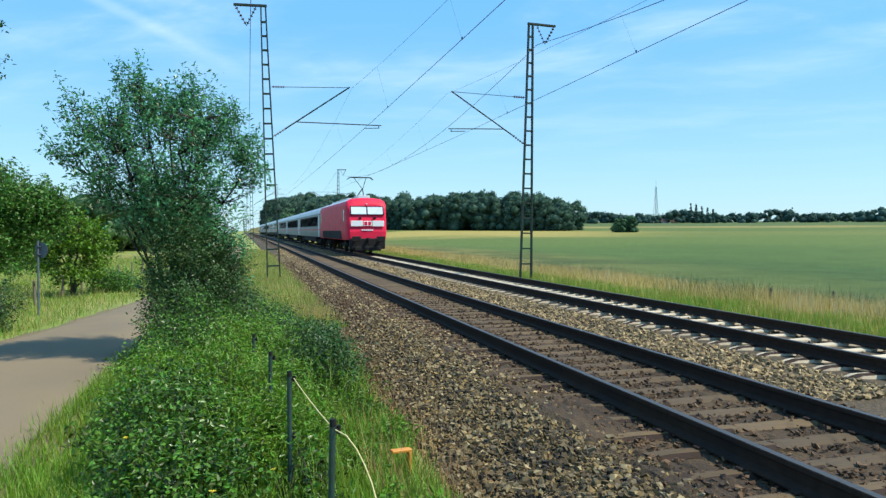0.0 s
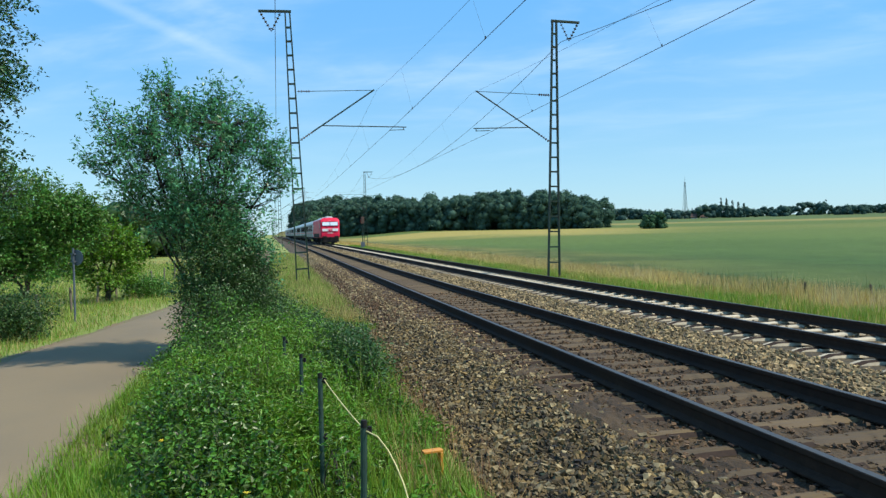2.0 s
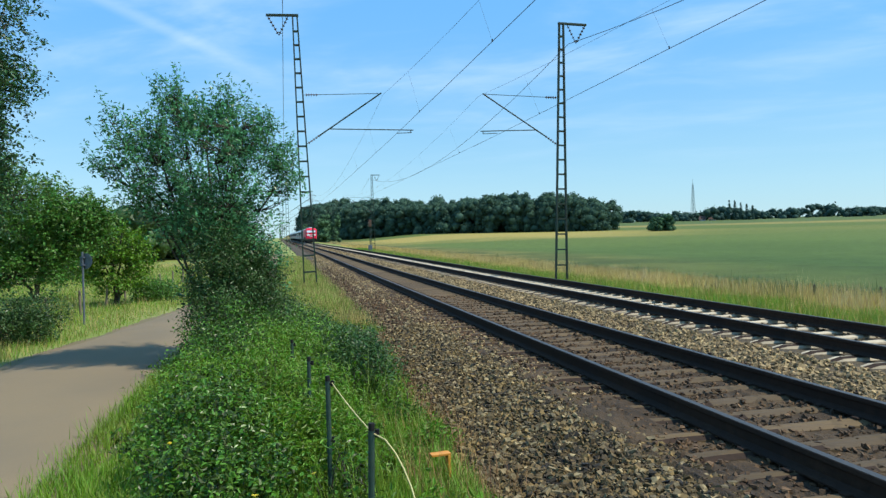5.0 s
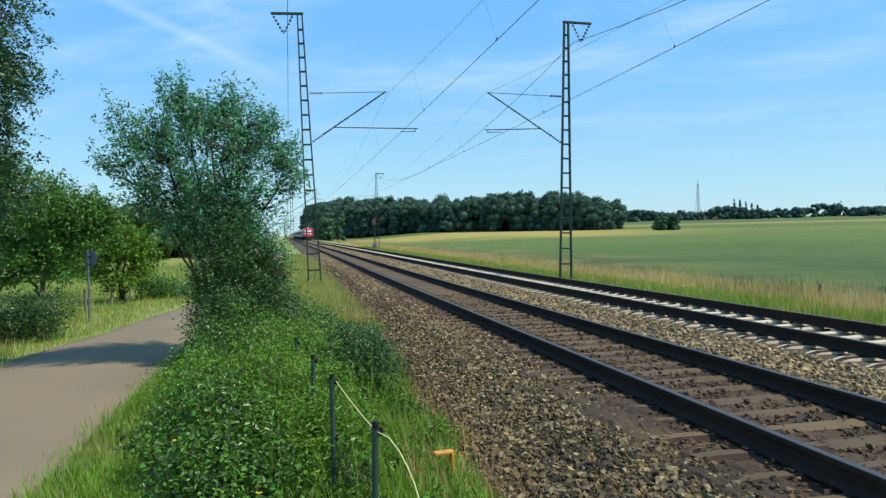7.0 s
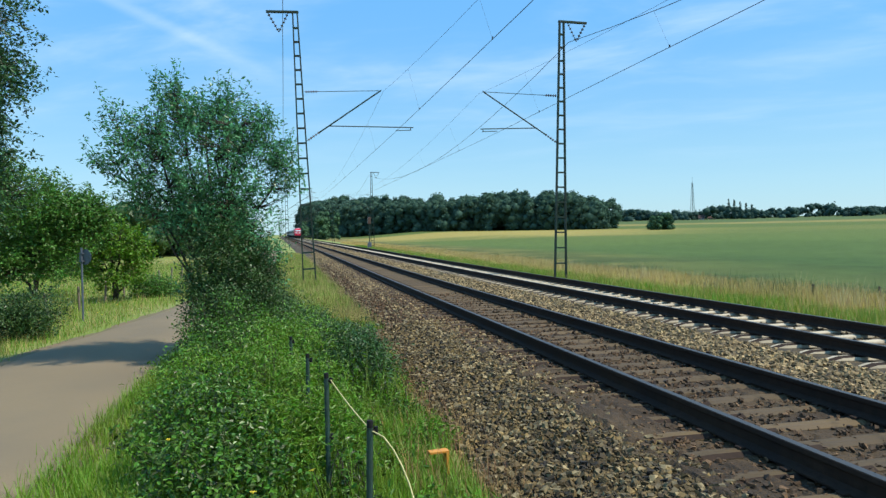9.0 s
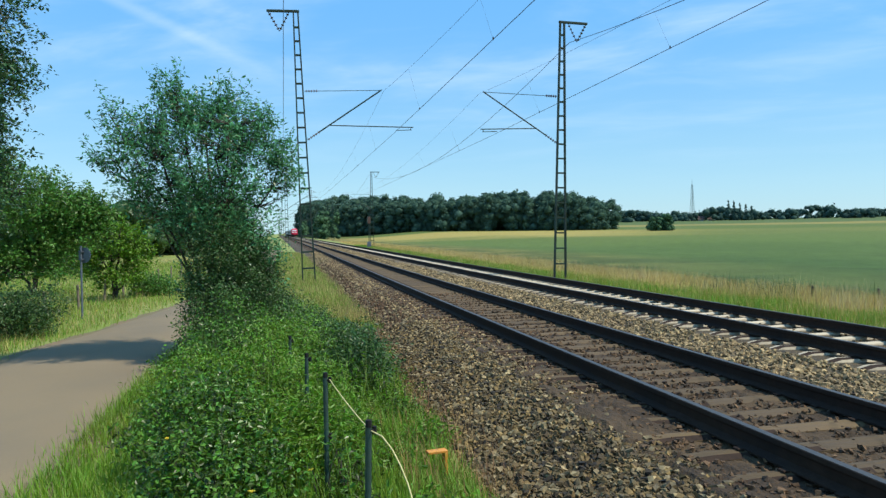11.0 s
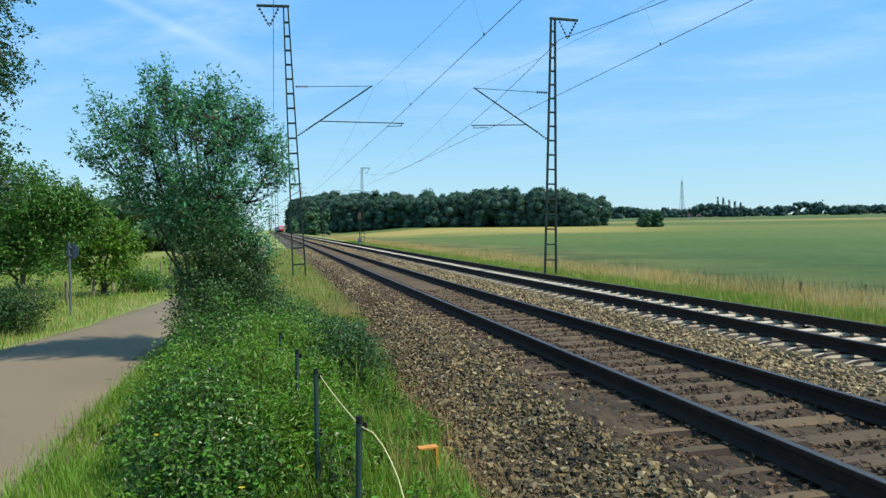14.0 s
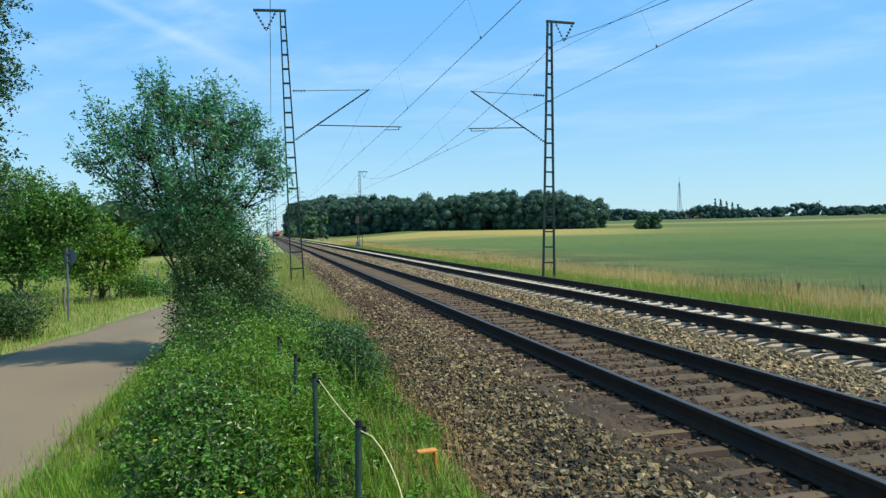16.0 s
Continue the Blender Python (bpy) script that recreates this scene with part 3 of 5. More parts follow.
def build_mast(x, y, side, lean=0.0):
    """Flat lattice mast. side: +1 when the track lies towards +x."""
    mast = new("catenary_mast")
    mast.matrix_basis = pose(x, y, float(rise(y)) - (0.3 if y > 40 else 0.0), 0, lean, 0)
    H = 10.17 if side > 0 else 10.08
    half = lambda z: 0.25 + (0.085 - 0.25) * min(1, max(0, z / H))
    for s in (-1, 1):
        bm = bmesh.new()
        ring = []
        for z in (-0.9, H):
            h = half(z) * s
            ring.append([bm.verts.new(p) for p in ((h - 0.026 * s, -0.07, z), (h + 0.026 * s, -0.07, z), (h + 0.026 * s, 0.07, z), (h - 0.026 * s, 0.07, z))])
        for i in range(4):
            bm.faces.new((ring[0][i], ring[0][(i + 1) % 4], ring[1][(i + 1) % 4], ring[1][i]))
        bm.faces.new(ring[1])
        bmesh.ops.recalc_face_normals(bm, faces=bm.faces[:])
        part("chord", bm, GALV, mast)
    z = -0.4
    while z < H - 0.2:
        bm = bmesh.new()
        h = half(z)
        box(bm, -h, h, -0.055, 0.055, z - 0.03, z + 0.03)
        part("batten", bm, GALV, mast)
        z += 0.64 - 0.012 * z
    bm = bmesh.new()
    box(bm, -0.45, 0.45, -0.4, 0.4, -1.2, -0.42, 0.03)
    part("concrete_foot", bm, CONCRETE, mast)
    # outrigger for the feeder line on the field side
    o = -side
    bm = bmesh.new()
    box(bm, min(-0.14 * o, 1.09 * o), max(-0.14 * o, 1.09 * o), -0.05, 0.05, H - 0.03, H + 0.06, 0.01)
    part("top_arm", bm, GALV, mast)
    for e in (0.26, 1.02):
        bm = bmesh.new()
        insulator(bm, (e * o, 0, H - 0.03), (0.64 * o, 0, H - 0.76), 0.065, 5)
        part("insulator", bm, BROWN_GLAZE, mast)
    # cantilever
    t, drop, reach, tip = (side, -0.08, 4.41, 3.2) if side > 0 else (side, -0.13, 3.42, 3.33)
    low = drop - 0.04
    bm = bmesh.new()
    insulator(bm, (0.2 * t, 0, 7.2 + drop), (0.72 * t, 0, 7.2 + drop), 0.06, 5)
    part("insulator", bm, BROWN_GLAZE, mast)
    bm = bmesh.new()
    rod(bm, (0.7 * t, 0, 7.2 + drop), ((tip - 0.08) * t, 0, 7.22 + drop), 0.012, sides=6)
    part("top_tie", bm, GALV, mast)
    bm = bmesh.new()
    insulator(bm, (0.2 * t, 0, 5.3 + drop), (0.72 * t, 0, 5.64 + drop), 0.06, 5)
    part("insulator", bm, BROWN_GLAZE, mast)
    bm = bmesh.new()
    rod(bm, (0.66 * t, 0, 5.6 + drop), (tip * t, 0, 7.24 + drop), 0.028)
    part("cantilever_tube", bm, GALV, mast)
    bm = bmesh.new()
    rod(bm, (1.1 * t, 0, 5.90 + low), (reach * t, 0, 5.78 + low), 0.02)
    part("registration_arm", bm, GALV, mast)
    bm = bmesh.new()
    rod(bm, ((reach - 0.1) * t, 0, 5.78 + low), ((reach - 0.12) * t, 0, 5.68 + low), 0.014)
    rod(bm, ((reach - 0.08) * t, 0, 5.68 + low), ((reach - 0.7) * t, 0, 5.55), 0.014)
    part("steady_arm", bm, GALV, mast)
    tagged(mast, "tall grey-green steel lattice catenary mast beside the track", "mast", "catenary masts along the line")
    return mast


def build_wires():
    stations = [MAST_Y + SPAN * k for k in range(-1, 8)]

    def hang(name, x_at, z_at, sag, radius, label):
        pieces = []
        for i in range(len(stations) - 1):
            u = np.linspace(0, 1, 19)
            y = stations[i] + SPAN * u
            s = x_at(i) * (1 - u) + x_at(i + 1) * u
            z = z_at - 4 * sag * u * (1 - u) + float(rise(stations[i])) * (1 - u) + float(rise(stations[i + 1])) * u
            pieces.append(np.stack([bent(s, y), y, z], -1)[: -1 if i < len(stations) - 2 else None])
        v, f = tube(np.concatenate(pieces), radius, 5)
        return tagged(sheet(name, v, f, WIRE), label, "cable", "overhead line cables")

    # line: lateral place at odd and even masts, contact and messenger, and the sags
    for mx, side, odd, even, m_odd, m_even, m_sag, f_sag in ((0.72, 1, 4.10, 4.26, 4.32, 3.88, 1.3, 1.7), (11.0, -1, 7.95, 8.30, 8.25, 7.74, 1.3, 2.35)):
        zig = lambda i, a=odd, b=even: b if i % 2 else a
        mess = lambda i, a=m_odd, b=m_even: b if i % 2 else a
        contact = hang("contact_wire", zig, 5.50, 0.03, 0.0075, "thin dark contact wire above the track")
        hang("messenger_wire", mess, 7.14, m_sag, 0.004, "thin dark messenger wire sagging between masts")
        feed = lambda i, c=mx, t=side: c - t * 0.64
        hang("feeder_wire", feed, 9.38, f_sag, 0.012, "thin dark feeder cable slung from mast to mast")
        for i in range(0, 3):
            for u in np.linspace(0.08, 0.92, 8):
                y = stations[i] + SPAN * u
                x0, x1 = bent(zig(i) * (1 - u) + zig(i + 1) * u, y), bent(mess(i) * (1 - u) + mess(i + 1) * u, y)
                v, f = tube([(x0, y, 5.5 + rise(y)), (x1, y, 7.14 - 4 * m_sag * u * (1 - u) + rise(y))], 0.0022, 3)
                sheet("dropper", v, f, WIRE, contact)
                bm = bmesh.new()
                rod(bm, (float(x0), y, 5.49 + float(rise(y))), (float(x0), y, 5.55 + float(rise(y))), 0.016, sides=6)
                part("clamp", bm, WIRE, contact)


def build_overhead():
    for k in range(-1, 8):
        y = MAST_Y + SPAN * k
        build_mast(float(bent(0.72, y)) + (0.18 if k == 0 else 0), y + 0.4, 1, -1.95 if k == 0 else random.uniform(-0.8, 0.3))
        build_mast(float(bent(11.0, y)) + (0.95 if k > 0 else 0), y - 0.4, -1, 1.05 if k == 0 else random.uniform(-0.3, 0.6))
    build_wires()


# ---- train ----
def loft(bm, sections, slot_of=None, close=True):
    rows = [[bm.verts.new(p) for p in s] for s in sections]
    k = len(rows[0])
    for a, b in zip(rows, rows[1:]):
        for j in range(k):
            f = bm.faces.new((a[j], a[(j + 1) % k], b[(j + 1) % k], b[j]))
            if slot_of:
                f.material_index = slot_of(f.calc_center_median())
    if close:
        bm.faces.new(rows[0][::-1])
        bm.faces.new(rows[-1])
    bmesh.ops.recalc_face_normals(bm, faces=bm.faces[:])


def body_ring(y, w, z0, z1, roof, shrink=1.0):
    """Half-rounded cross-section of a vehicle."""
    h = w / 2 * shrink
    pts = [(-h * 0.96, z0), (-h, z0 + 0.5), (-h, z1 - roof), (-h * 0.93, z1 - roof * 0.55), (-h * 0.75, z1 - roof * 0.2), (-h * 0.4, z1 - 0.03), (0, z1)]
    pts += [(-a, b) for a, b in reversed(pts[:-1])]
    return [(x, y, z) for x, z in pts]


def build_bogie(parent, y, wheelbase):
    bm = bmesh.new()
    for s in (-1, 1):
        box(bm, s * 1.0 - 0.09, s * 1.0 + 0.09, y - wheelbase / 2 - 0.5, y + wheelbase / 2 + 0.5, 0.42, 0.72, 0.05)
        for e in (-1, 1):
            box(bm, s * 1.08 - 0.1, s * 1.08 + 0.1, y + e * wheelbase / 2 - 0.2, y + e * wheelbase / 2 + 0.2, 0.33, 0.65, 0.04)
    box(bm, -1.0, 1.0, y - 0.3, y + 0.3, 0.4, 0.8, 0.04)
    bogie = part("bogie", bm, UNDER, parent)
    for e in (-1, 1):
        bm = bmesh.new()
        yy = y + e * wheelbase / 2
        for s in (-1, 1):
            rod(bm, (s * 0.69, yy, 0.55), (s * 0.82, yy, 0.55), 0.55, sides=24)
            rod(bm, (s * 0.64, yy, 0.55), (s * 0.69, yy, 0.55), 0.58, sides=24)
        rod(bm, (-0.7, yy, 0.55), (0.7, yy, 0.55), 0.09, sides=10)
        part("wheelset", bm, RUST, bogie)


def build_loco():
    """Red electric locomotive; its origin is on the rail under the end that faces the camera, its length runs along +y."""
    loco = new("electric_locomotive")
    bm = bmesh.new()
    secs = []
    for y, w, top, roof, low in ((0.02, 2.50, 3.55, 0.42, 1.05), (0.10, 2.72, 3.78, 0.45, 1.0), (0.34, 2.84, 3.92, 0.46, 0.98), (0.9, 2.93, 3.99, 0.48, 0.95),
                                 (2.0, 2.95, 4.0, 0.5, 0.95), (17.0, 2.95, 4.0, 0.5, 0.95), (18.2, 2.93, 3.99, 0.48, 0.95), (18.7, 2.84, 3.92, 0.46, 0.98), (19.05, 2.5, 3.55, 0.42, 1.05)):
        secs.append(body_ring(y, w, low, top, roof))
    # the windscreen zone leans back
    for s, amount in ((secs[0], 0.42), (secs[1], 0.40), (secs[2], 0.30)):
        for i, (x, y, z) in enumerate(s):
            if z > 2.3:
                s[i] = (x, y + amount * (z - 2.3) / 1.1, z)
    roofy = lambda c: 1 if c.z > 3.8 and 1.2 < c.y < 17.8 else 0
    loft(bm, secs, roofy)
    body = part("body", bm, [TRAIN_RED, ROOF_GREY], loco, "bright red body shell", smooth=False)
    # white band on the sloping face and along the lower front
    bm = bmesh.new()
    box(bm, -1.18, -0.34, -0.03, 0.05, 1.93, 2.33, 0.01)
    part("front_stripe", bm, TRAIN_WHITE, body, "white front stripe")
    bm = bmesh.new()
    box(bm, 0.34, 1.18, -0.03, 0.05, 1.93, 2.33, 0.01)
    part("front_stripe", bm, TRAIN_WHITE, body, "white front stripe")
    bm = bmesh.new()
    box(bm, -0.29, 0.29, -0.03, 0.05, 1.95, 2.31, 0.02)
    box(bm, -0.24, -0.03, -0.036, 0.0, 2.0, 2.26, slot=1)
    box(bm, 0.04, 0.24, -0.036, 0.0, 2.0, 2.26, slot=1)
    part("emblem_plate", bm, [TRAIN_WHITE, TRAIN_RED], body, "white plate with two red blocks")
    bm = bmesh.new()
    for i in range(6):
        box(bm, -0.42 + i * 0.14, -0.42 + i * 0.14 + 0.10, -0.02, 0.04, 1.62, 1.72)
    part("number_bars", bm, TRAIN_WHITE, body, "row of small white bars")
    for a, b in ((-1.13, -0.05), (0.05, 1.13)):
        bm = bmesh.new()
        vs = [bm.verts.new(p) for p in ((a, 0.192, 2.80), (b, 0.192, 2.80), (b, 0.386, 3.31), (a, 0.386, 3.31))]
        back_vs = [bm.verts.new((v.co.x, v.co.y + 0.08, v.co.z)) for v in vs]
        bm.faces.new(vs)
        bm.faces.new(back_vs[::-1])
        for i in range(4):
            bm.faces.new((vs[i], back_vs[i], back_vs[(i + 1) % 4], vs[(i + 1) % 4]))
        bmesh.ops.recalc_face_normals(bm, faces=bm.faces[:])
        part("windscreen", bm, SCREEN_GLASS, body, "windscreen pane with the sky's reflection in its pale colour")
    bm = bmesh.new()
    vs = [bm.verts.new(p) for p in ((-1.2, 0.178, 2.74), (1.2, 0.178, 2.74), (1.2, 0.416, 3.37), (-1.2, 0.416, 3.37))]
    back_vs = [bm.verts.new((v.co.x, v.co.y + 0.1, v.co.z)) for v in vs]
    bm.faces.new(vs)
    bm.faces.new(back_vs[::-1])
    for i in range(4):
        bm.faces.new((vs[i], back_vs[i], back_vs[(i + 1) % 4], vs[(i + 1) % 4]))
    bmesh.ops.recalc_face_normals(bm, faces=bm.faces[:])
    part("windscreen_seal", bm, UNDER, body)
    for x in (-0.52, 0.52, 0.0):
        bm = bmesh.new()
        rod(bm, (x, -0.03 if x else 0.38, 2.5 if x else 3.52), (x, 0.7 if x == 0 else 0.2, 2.5 if x else 3.52), 0.08 if x else 0.05, sides=14)
        part("headlight", bm, LAMP_GLASS if x == 0 else UNDER, body, "round lamp")
    bm = bmesh.new()
    box(bm, -1.25, 1.25, -0.12, 0.5, 0.32, 1.08, 0.06)
    box(bm, -0.95, 0.95, -0.2, 0.2, 0.2, 0.5, 0.05)
    part("buffer_beam", bm, UNDER, loco, "dark grey buffer beam and snow plough")
    for x in (-0.875, 0.875):
        bm = bmesh.new()
        rod(bm, (x, 0.1, 1.05), (x, -0.45, 1.05), 0.11, sides=12)
        box(bm, x - 0.31, x + 0.31, -0.52, -0.45, 0.87, 1.23, 0.03)
        part("buffer", bm, UNDER, loco)
    bm = bmesh.new()
    box(bm, -0.08, 0.08, -0.42, 0.0, 0.9, 1.12, 0.02)
    rod(bm, (0, -0.4, 1.0), (0, -0.3, 0.6), 0.04)
    part("coupling_hook", bm, UNDER, loco)
    for s in (-1, 1):
        bm = bmesh.new()
        box(bm, s * 1.47 - 0.01, s * 1.47 + 0.012, 3.0, 16.0, 1.0, 1.62, 0.004)
        part("side_skirt", bm, UNDER, body, "dark grey lower side panel")
        for y in (1.3, 17.1):
            bm = bmesh.new()
            box(bm, s * 1.475 - 0.012, s * 1.475 + 0.012, y, y + 0.6, 2.3, 3.1, 0.004)
            part("cab_side_window", bm, DARK_GLASS, body)
    bm = bmesh.new()
    box(bm, -0.8, 0.8, 4.5, 14.5, 3.93, 4.12, 0.05)
    for y in (1.6, 2.2, 3.2, 15.6, 16.4):
        box(bm, -0.45, 0.45, y, y + 0.35, 3.95, 4.2, 0.04)
    part("roof_equipment", bm, ROOF_GREY, loco)
    # raised pantograph at the rear end, folded one at the other
    bm = bmesh.new()
    rod(bm, (-0.35, 3.6, 4.0), (0.0, 2.3, 4.72), 0.035)
    rod(bm, (0.35, 3.6, 4.0), (0.0, 2.3, 4.72), 0.035)
    rod(bm, (-0.02, 2.3, 4.72), (-0.45, 3.4, 5.58), 0.025)
    rod(bm, (0.02, 2.3, 4.72), (0.45, 3.4, 5.58), 0.025)
    box(bm, -0.6, 0.6, 3.45, 3.6, 3.95, 4.05)
    panto = part("pantograph", bm, UNDER, loco, "raised single-arm pantograph")
    bm = bmesh.new()
    for y in (3.25, 3.55):
        rod(bm, (-0.78, y, 5.62), (0.78, y, 5.62), 0.03)
        rod(bm, (-0.78, y, 5.62), (-0.97, y, 5.46), 0.025)
        rod(bm, (0.78, y, 5.62), (0.97, y, 5.46), 0.025)
    part("pantograph_head", bm, UNDER, panto)
    bm = bmesh.new()
    rod(bm, (-0.35, 15.5, 4.0), (0.35, 14.0, 4.12), 0.04)
    rod(bm, (-0.8, 15.4, 4.15), (0.8, 15.4, 4.15), 0.03)
    part("folded_pantograph", bm, UNDER, loco)
    for y in (4.4, 14.6):
        build_bogie(loco, y, 2.65)
    tagged(loco, "bright red electric locomotive with white front stripe, raised pantograph", "locomotive")
    return loco


def build_coach():
    coach = new("passenger_coach")
    bm = bmesh.new()
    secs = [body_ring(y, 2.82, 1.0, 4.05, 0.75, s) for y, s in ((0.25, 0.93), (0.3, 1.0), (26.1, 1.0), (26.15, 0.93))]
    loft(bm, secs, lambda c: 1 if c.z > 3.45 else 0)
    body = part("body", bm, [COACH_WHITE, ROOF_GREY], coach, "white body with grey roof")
    for s in (-1, 1):
        bm = bmesh.new()
        box(bm, s * 1.41 - 0.012, s * 1.41 + 0.014, 0.35, 26.05, 1.66, 1.76)
        part("stripe", bm, TRAIN_RED, body, "red waist stripe")
        bm = bmesh.new()
        box(bm, s * 1.41 - 0.012, s * 1.41 + 0.010, 2.2, 24.2, 2.05, 3.05)
        part("window_band", bm, UNDER, body)
        for i in range(11):
            bm = bmesh.new()
            y = 2.5 + i * 1.97
            box(bm, s * 1.41 - 0.012, s * 1.41 + 0.016, y, y + 1.5, 2.12, 2.98)
            part("window", bm, DARK_GLASS, body)
        for y in (0.7, 24.9):
            bm = bmesh.new()
            box(bm, s * 1.41 - 0.012, s * 1.41 + 0.016, y, y + 0.85, 1.05, 3.1)
            part("door", bm, TRAIN_GREY, body)
    bm = bmesh.new()
    box(bm, -1.2, 1.2, 5.8, 20.6, 0.45, 1.02, 0.08)
    part("underframe", bm, UNDER, coach)
    for y in (-0.05, 26.1):
        bm = bmesh.new()
        box(bm, -0.6, 0.6, y, y + 0.34, 1.2, 3.5, 0.05)
        part("gangway", bm, UNDER, coach)
    for y in (3.7, 22.7):
        build_bogie(coach, y, 2.5)
    tagged(coach, "white passenger coach with red waist stripe and dark window band", "coach", "coaches of the train")
    return coach


TRAIN_START, TRAIN_SPEED, COACHES = 49.9, 28.7, 9
LOCO = build_loco()
COACH = build_coach()
TRAIN = [(LOCO, 0.0, 19.1)] + [(COACH if i == 0 else copy_thing(COACH, Matrix()), 19.1 + 26.4 * i, 26.4) for i in range(COACHES)]


def motions():
    """The train draws away along the far track."""
    for thing, behind, length in TRAIN:
        rows = []
        for i in range(17):
            y = TRAIN_START + TRAIN_SPEED * i + behind
            a, b = float(bent(FAR_TRACK, y)), float(bent(FAR_TRACK, y + length))
            za, zb = float(rise(y)), float(rise(y + length))
            rows.append((float(i), pose(a, y, za, math.degrees(math.atan2(zb - za, length)), 0, math.degrees(math.atan2(a - b, length)))))
        walk(thing, rows)


# ---- plants ----
def crown_points(rng, n, centre, size, gaps=0.35, shell=0.55, seed=1.0, low_cut=None):
    """Points in a lumpy crown, denser towards its outside, with gaps."""
    out = []
    centre, size = np.asarray(centre, float), np.asarray(size, float)
    got = 0
    while got < n:
        d = rng.normal(0, 1, (n * 2, 3))
        d /= np.linalg.norm(d, axis=1)[:, None]
        r = shell + (1 - shell) * rng.uniform(0, 1, n * 2) ** 0.7
        r = np.where(rng.uniform(0, 1, n * 2) < 0.3, rng.uniform(0.1, 1, n * 2), r)
        lump = 1 + 0.24 * np.sin(d[:, 0] * 5 + seed) * np.cos(d[:, 2] * 6 + seed * 2) + 0.14 * np.sin(d[:, 1] * 9 + d[:, 2] * 7 + seed)
        p = centre + d * size * (r * lump)[:, None]
        keep = np.sin(p[:, 0] * 4.1 / size[0] + seed) * np.sin(p[:, 1] * 3.7 / size[1] + seed * 3) * np.sin(p[:, 2] * 4.7 / size[2] + seed * 5) > -1 + gaps * rng.uniform(0.5, 2.2, len(p))
        if low_cut is not None:
            keep &= p[:, 2] > low_cut
        out.append(p[keep])
        got += keep.sum()
    return np.concatenate(out)[:n]


def foliage(rng, twigs, per, spread, length, width, near=False):
    c = np.repeat(twigs, per, 0)
    p = c + rng.normal(0, 1, c.shape) * spread
    n = len(p)
    s = rng.uniform(0.65, 1.35, n)[:, None] * np.array([[width, length, length]])
    return scatter(LEAF_V if near else LEAF_SMALL_V, LEAF_F if near else LEAF_SMALL_F, p, turns(rng, n, 1.1), s)


def build_tree(name, label, seed, x, y, lobes, trunk_r, leaf, stems=5, twig=(0.35, 0.7), leaves=18, size=(0.07, 0.034), up=0.5, heart=2.0, splay=0.055, fork=0.5):
    """A tree of leafy sprays. lobes: (centre xyz from the foot, half sizes xyz, number of sprays); up: how far sprays rise or hang."""
    rng = np.random.default_rng(seed)
    tree = new(name)
    tree.location = (x, y, float(ground_height(x, y)) - 0.05)
    starts = []
    for cx_, cy_, cz_, rx_, ry_, rz_, count in lobes:
        d = rng.normal(0, 1, (count, 3))
        d /= np.linalg.norm(d, axis=1)[:, None]
        starts.append(np.array([cx_, cy_, cz_]) + d * np.array([rx_, ry_, rz_]) * rng.uniform(0.15, 1, (count, 1)) ** 0.5)
    starts = np.concatenate(starts)
    starts = starts[starts[:, 2] > 0.2]
    # stems fan out from the foot to the lobes
    pieces, nodes = [], []
    order = sorted(lobes, key=lambda q: -q[6])
    for i in range(max(stems, len(lobes))):
        lobe = order[i % len(order)]
        foot = np.array([rng.normal(0, 0.10), rng.normal(0, 0.10), 0.0]) if stems > 1 else np.zeros(3)
        end = np.array(lobe[:3]) + rng.normal(0, 0.25, 3) * np.array(lobe[3:6]) + np.array([0, 0, 0.35 * lobe[5]])
        u = np.linspace(0, 1, 10)[:, None]
        path = foot * (1 - u) + end * u
        path[:, :2] *= (u ** fork)
        path += rng.normal(0, 0.03, path.shape) * (u > 0)
        pieces.append(tube(path, trunk_r * (1 if i < stems else 0.6) * (1 - 0.85 * u[:, 0]) + 0.006, 7))
        nodes.append(path[3:])
    nodes = np.concatenate(nodes)
    aim = starts - np.array([0, 0, heart])
    aim /= np.linalg.norm(aim, axis=1)[:, None] + 1e-6
    aim = aim * 0.75 + np.array([0, 0, up]) + rng.normal(0, 0.32, aim.shape)
    aim /= np.linalg.norm(aim, axis=1)[:, None]
    reach = rng.uniform(*twig, len(starts))
    for p, a, r in zip(starts, aim, reach):
        low = nodes[nodes[:, 2] < p[2] + 0.1]
        low = low if len(low) else nodes
        q = low[np.argmin(((low - p) ** 2).sum(1))]
        mid = (q + p) / 2 + rng.normal(0, 0.04, 3)
        pieces.append(tube(np.array([q, mid, p, p + a * r * 0.9]), np.array([0.009, 0.006, 0.003, 0.0015]), 3))
    v, f = gather(pieces)
    sheet("trunk", v, f, BARK, tree, smooth=True)
    # leaves stand along each spray
    u = rng.uniform(0.0, 1.05, (len(starts), leaves))
    p = (starts[:, None] + aim[:, None] * (u * reach[:, None])[..., None]).reshape(-1, 3)
    p += rng.normal(0, 1, p.shape) * (splay * (1.15 - 0.6 * u.reshape(-1, 1)))
    k = rng.uniform(0.6, 1.35, len(p))[:, None] * np.array([[size[1], size[0], size[0]]])
    v, f = scatter(LEAF_SMALL_V, LEAF_SMALL_F, p, turns(rng, len(p), 1.1), k)
    sheet("crown", v, f, leaf, tree)
    return tagged(tree, label, "tree")


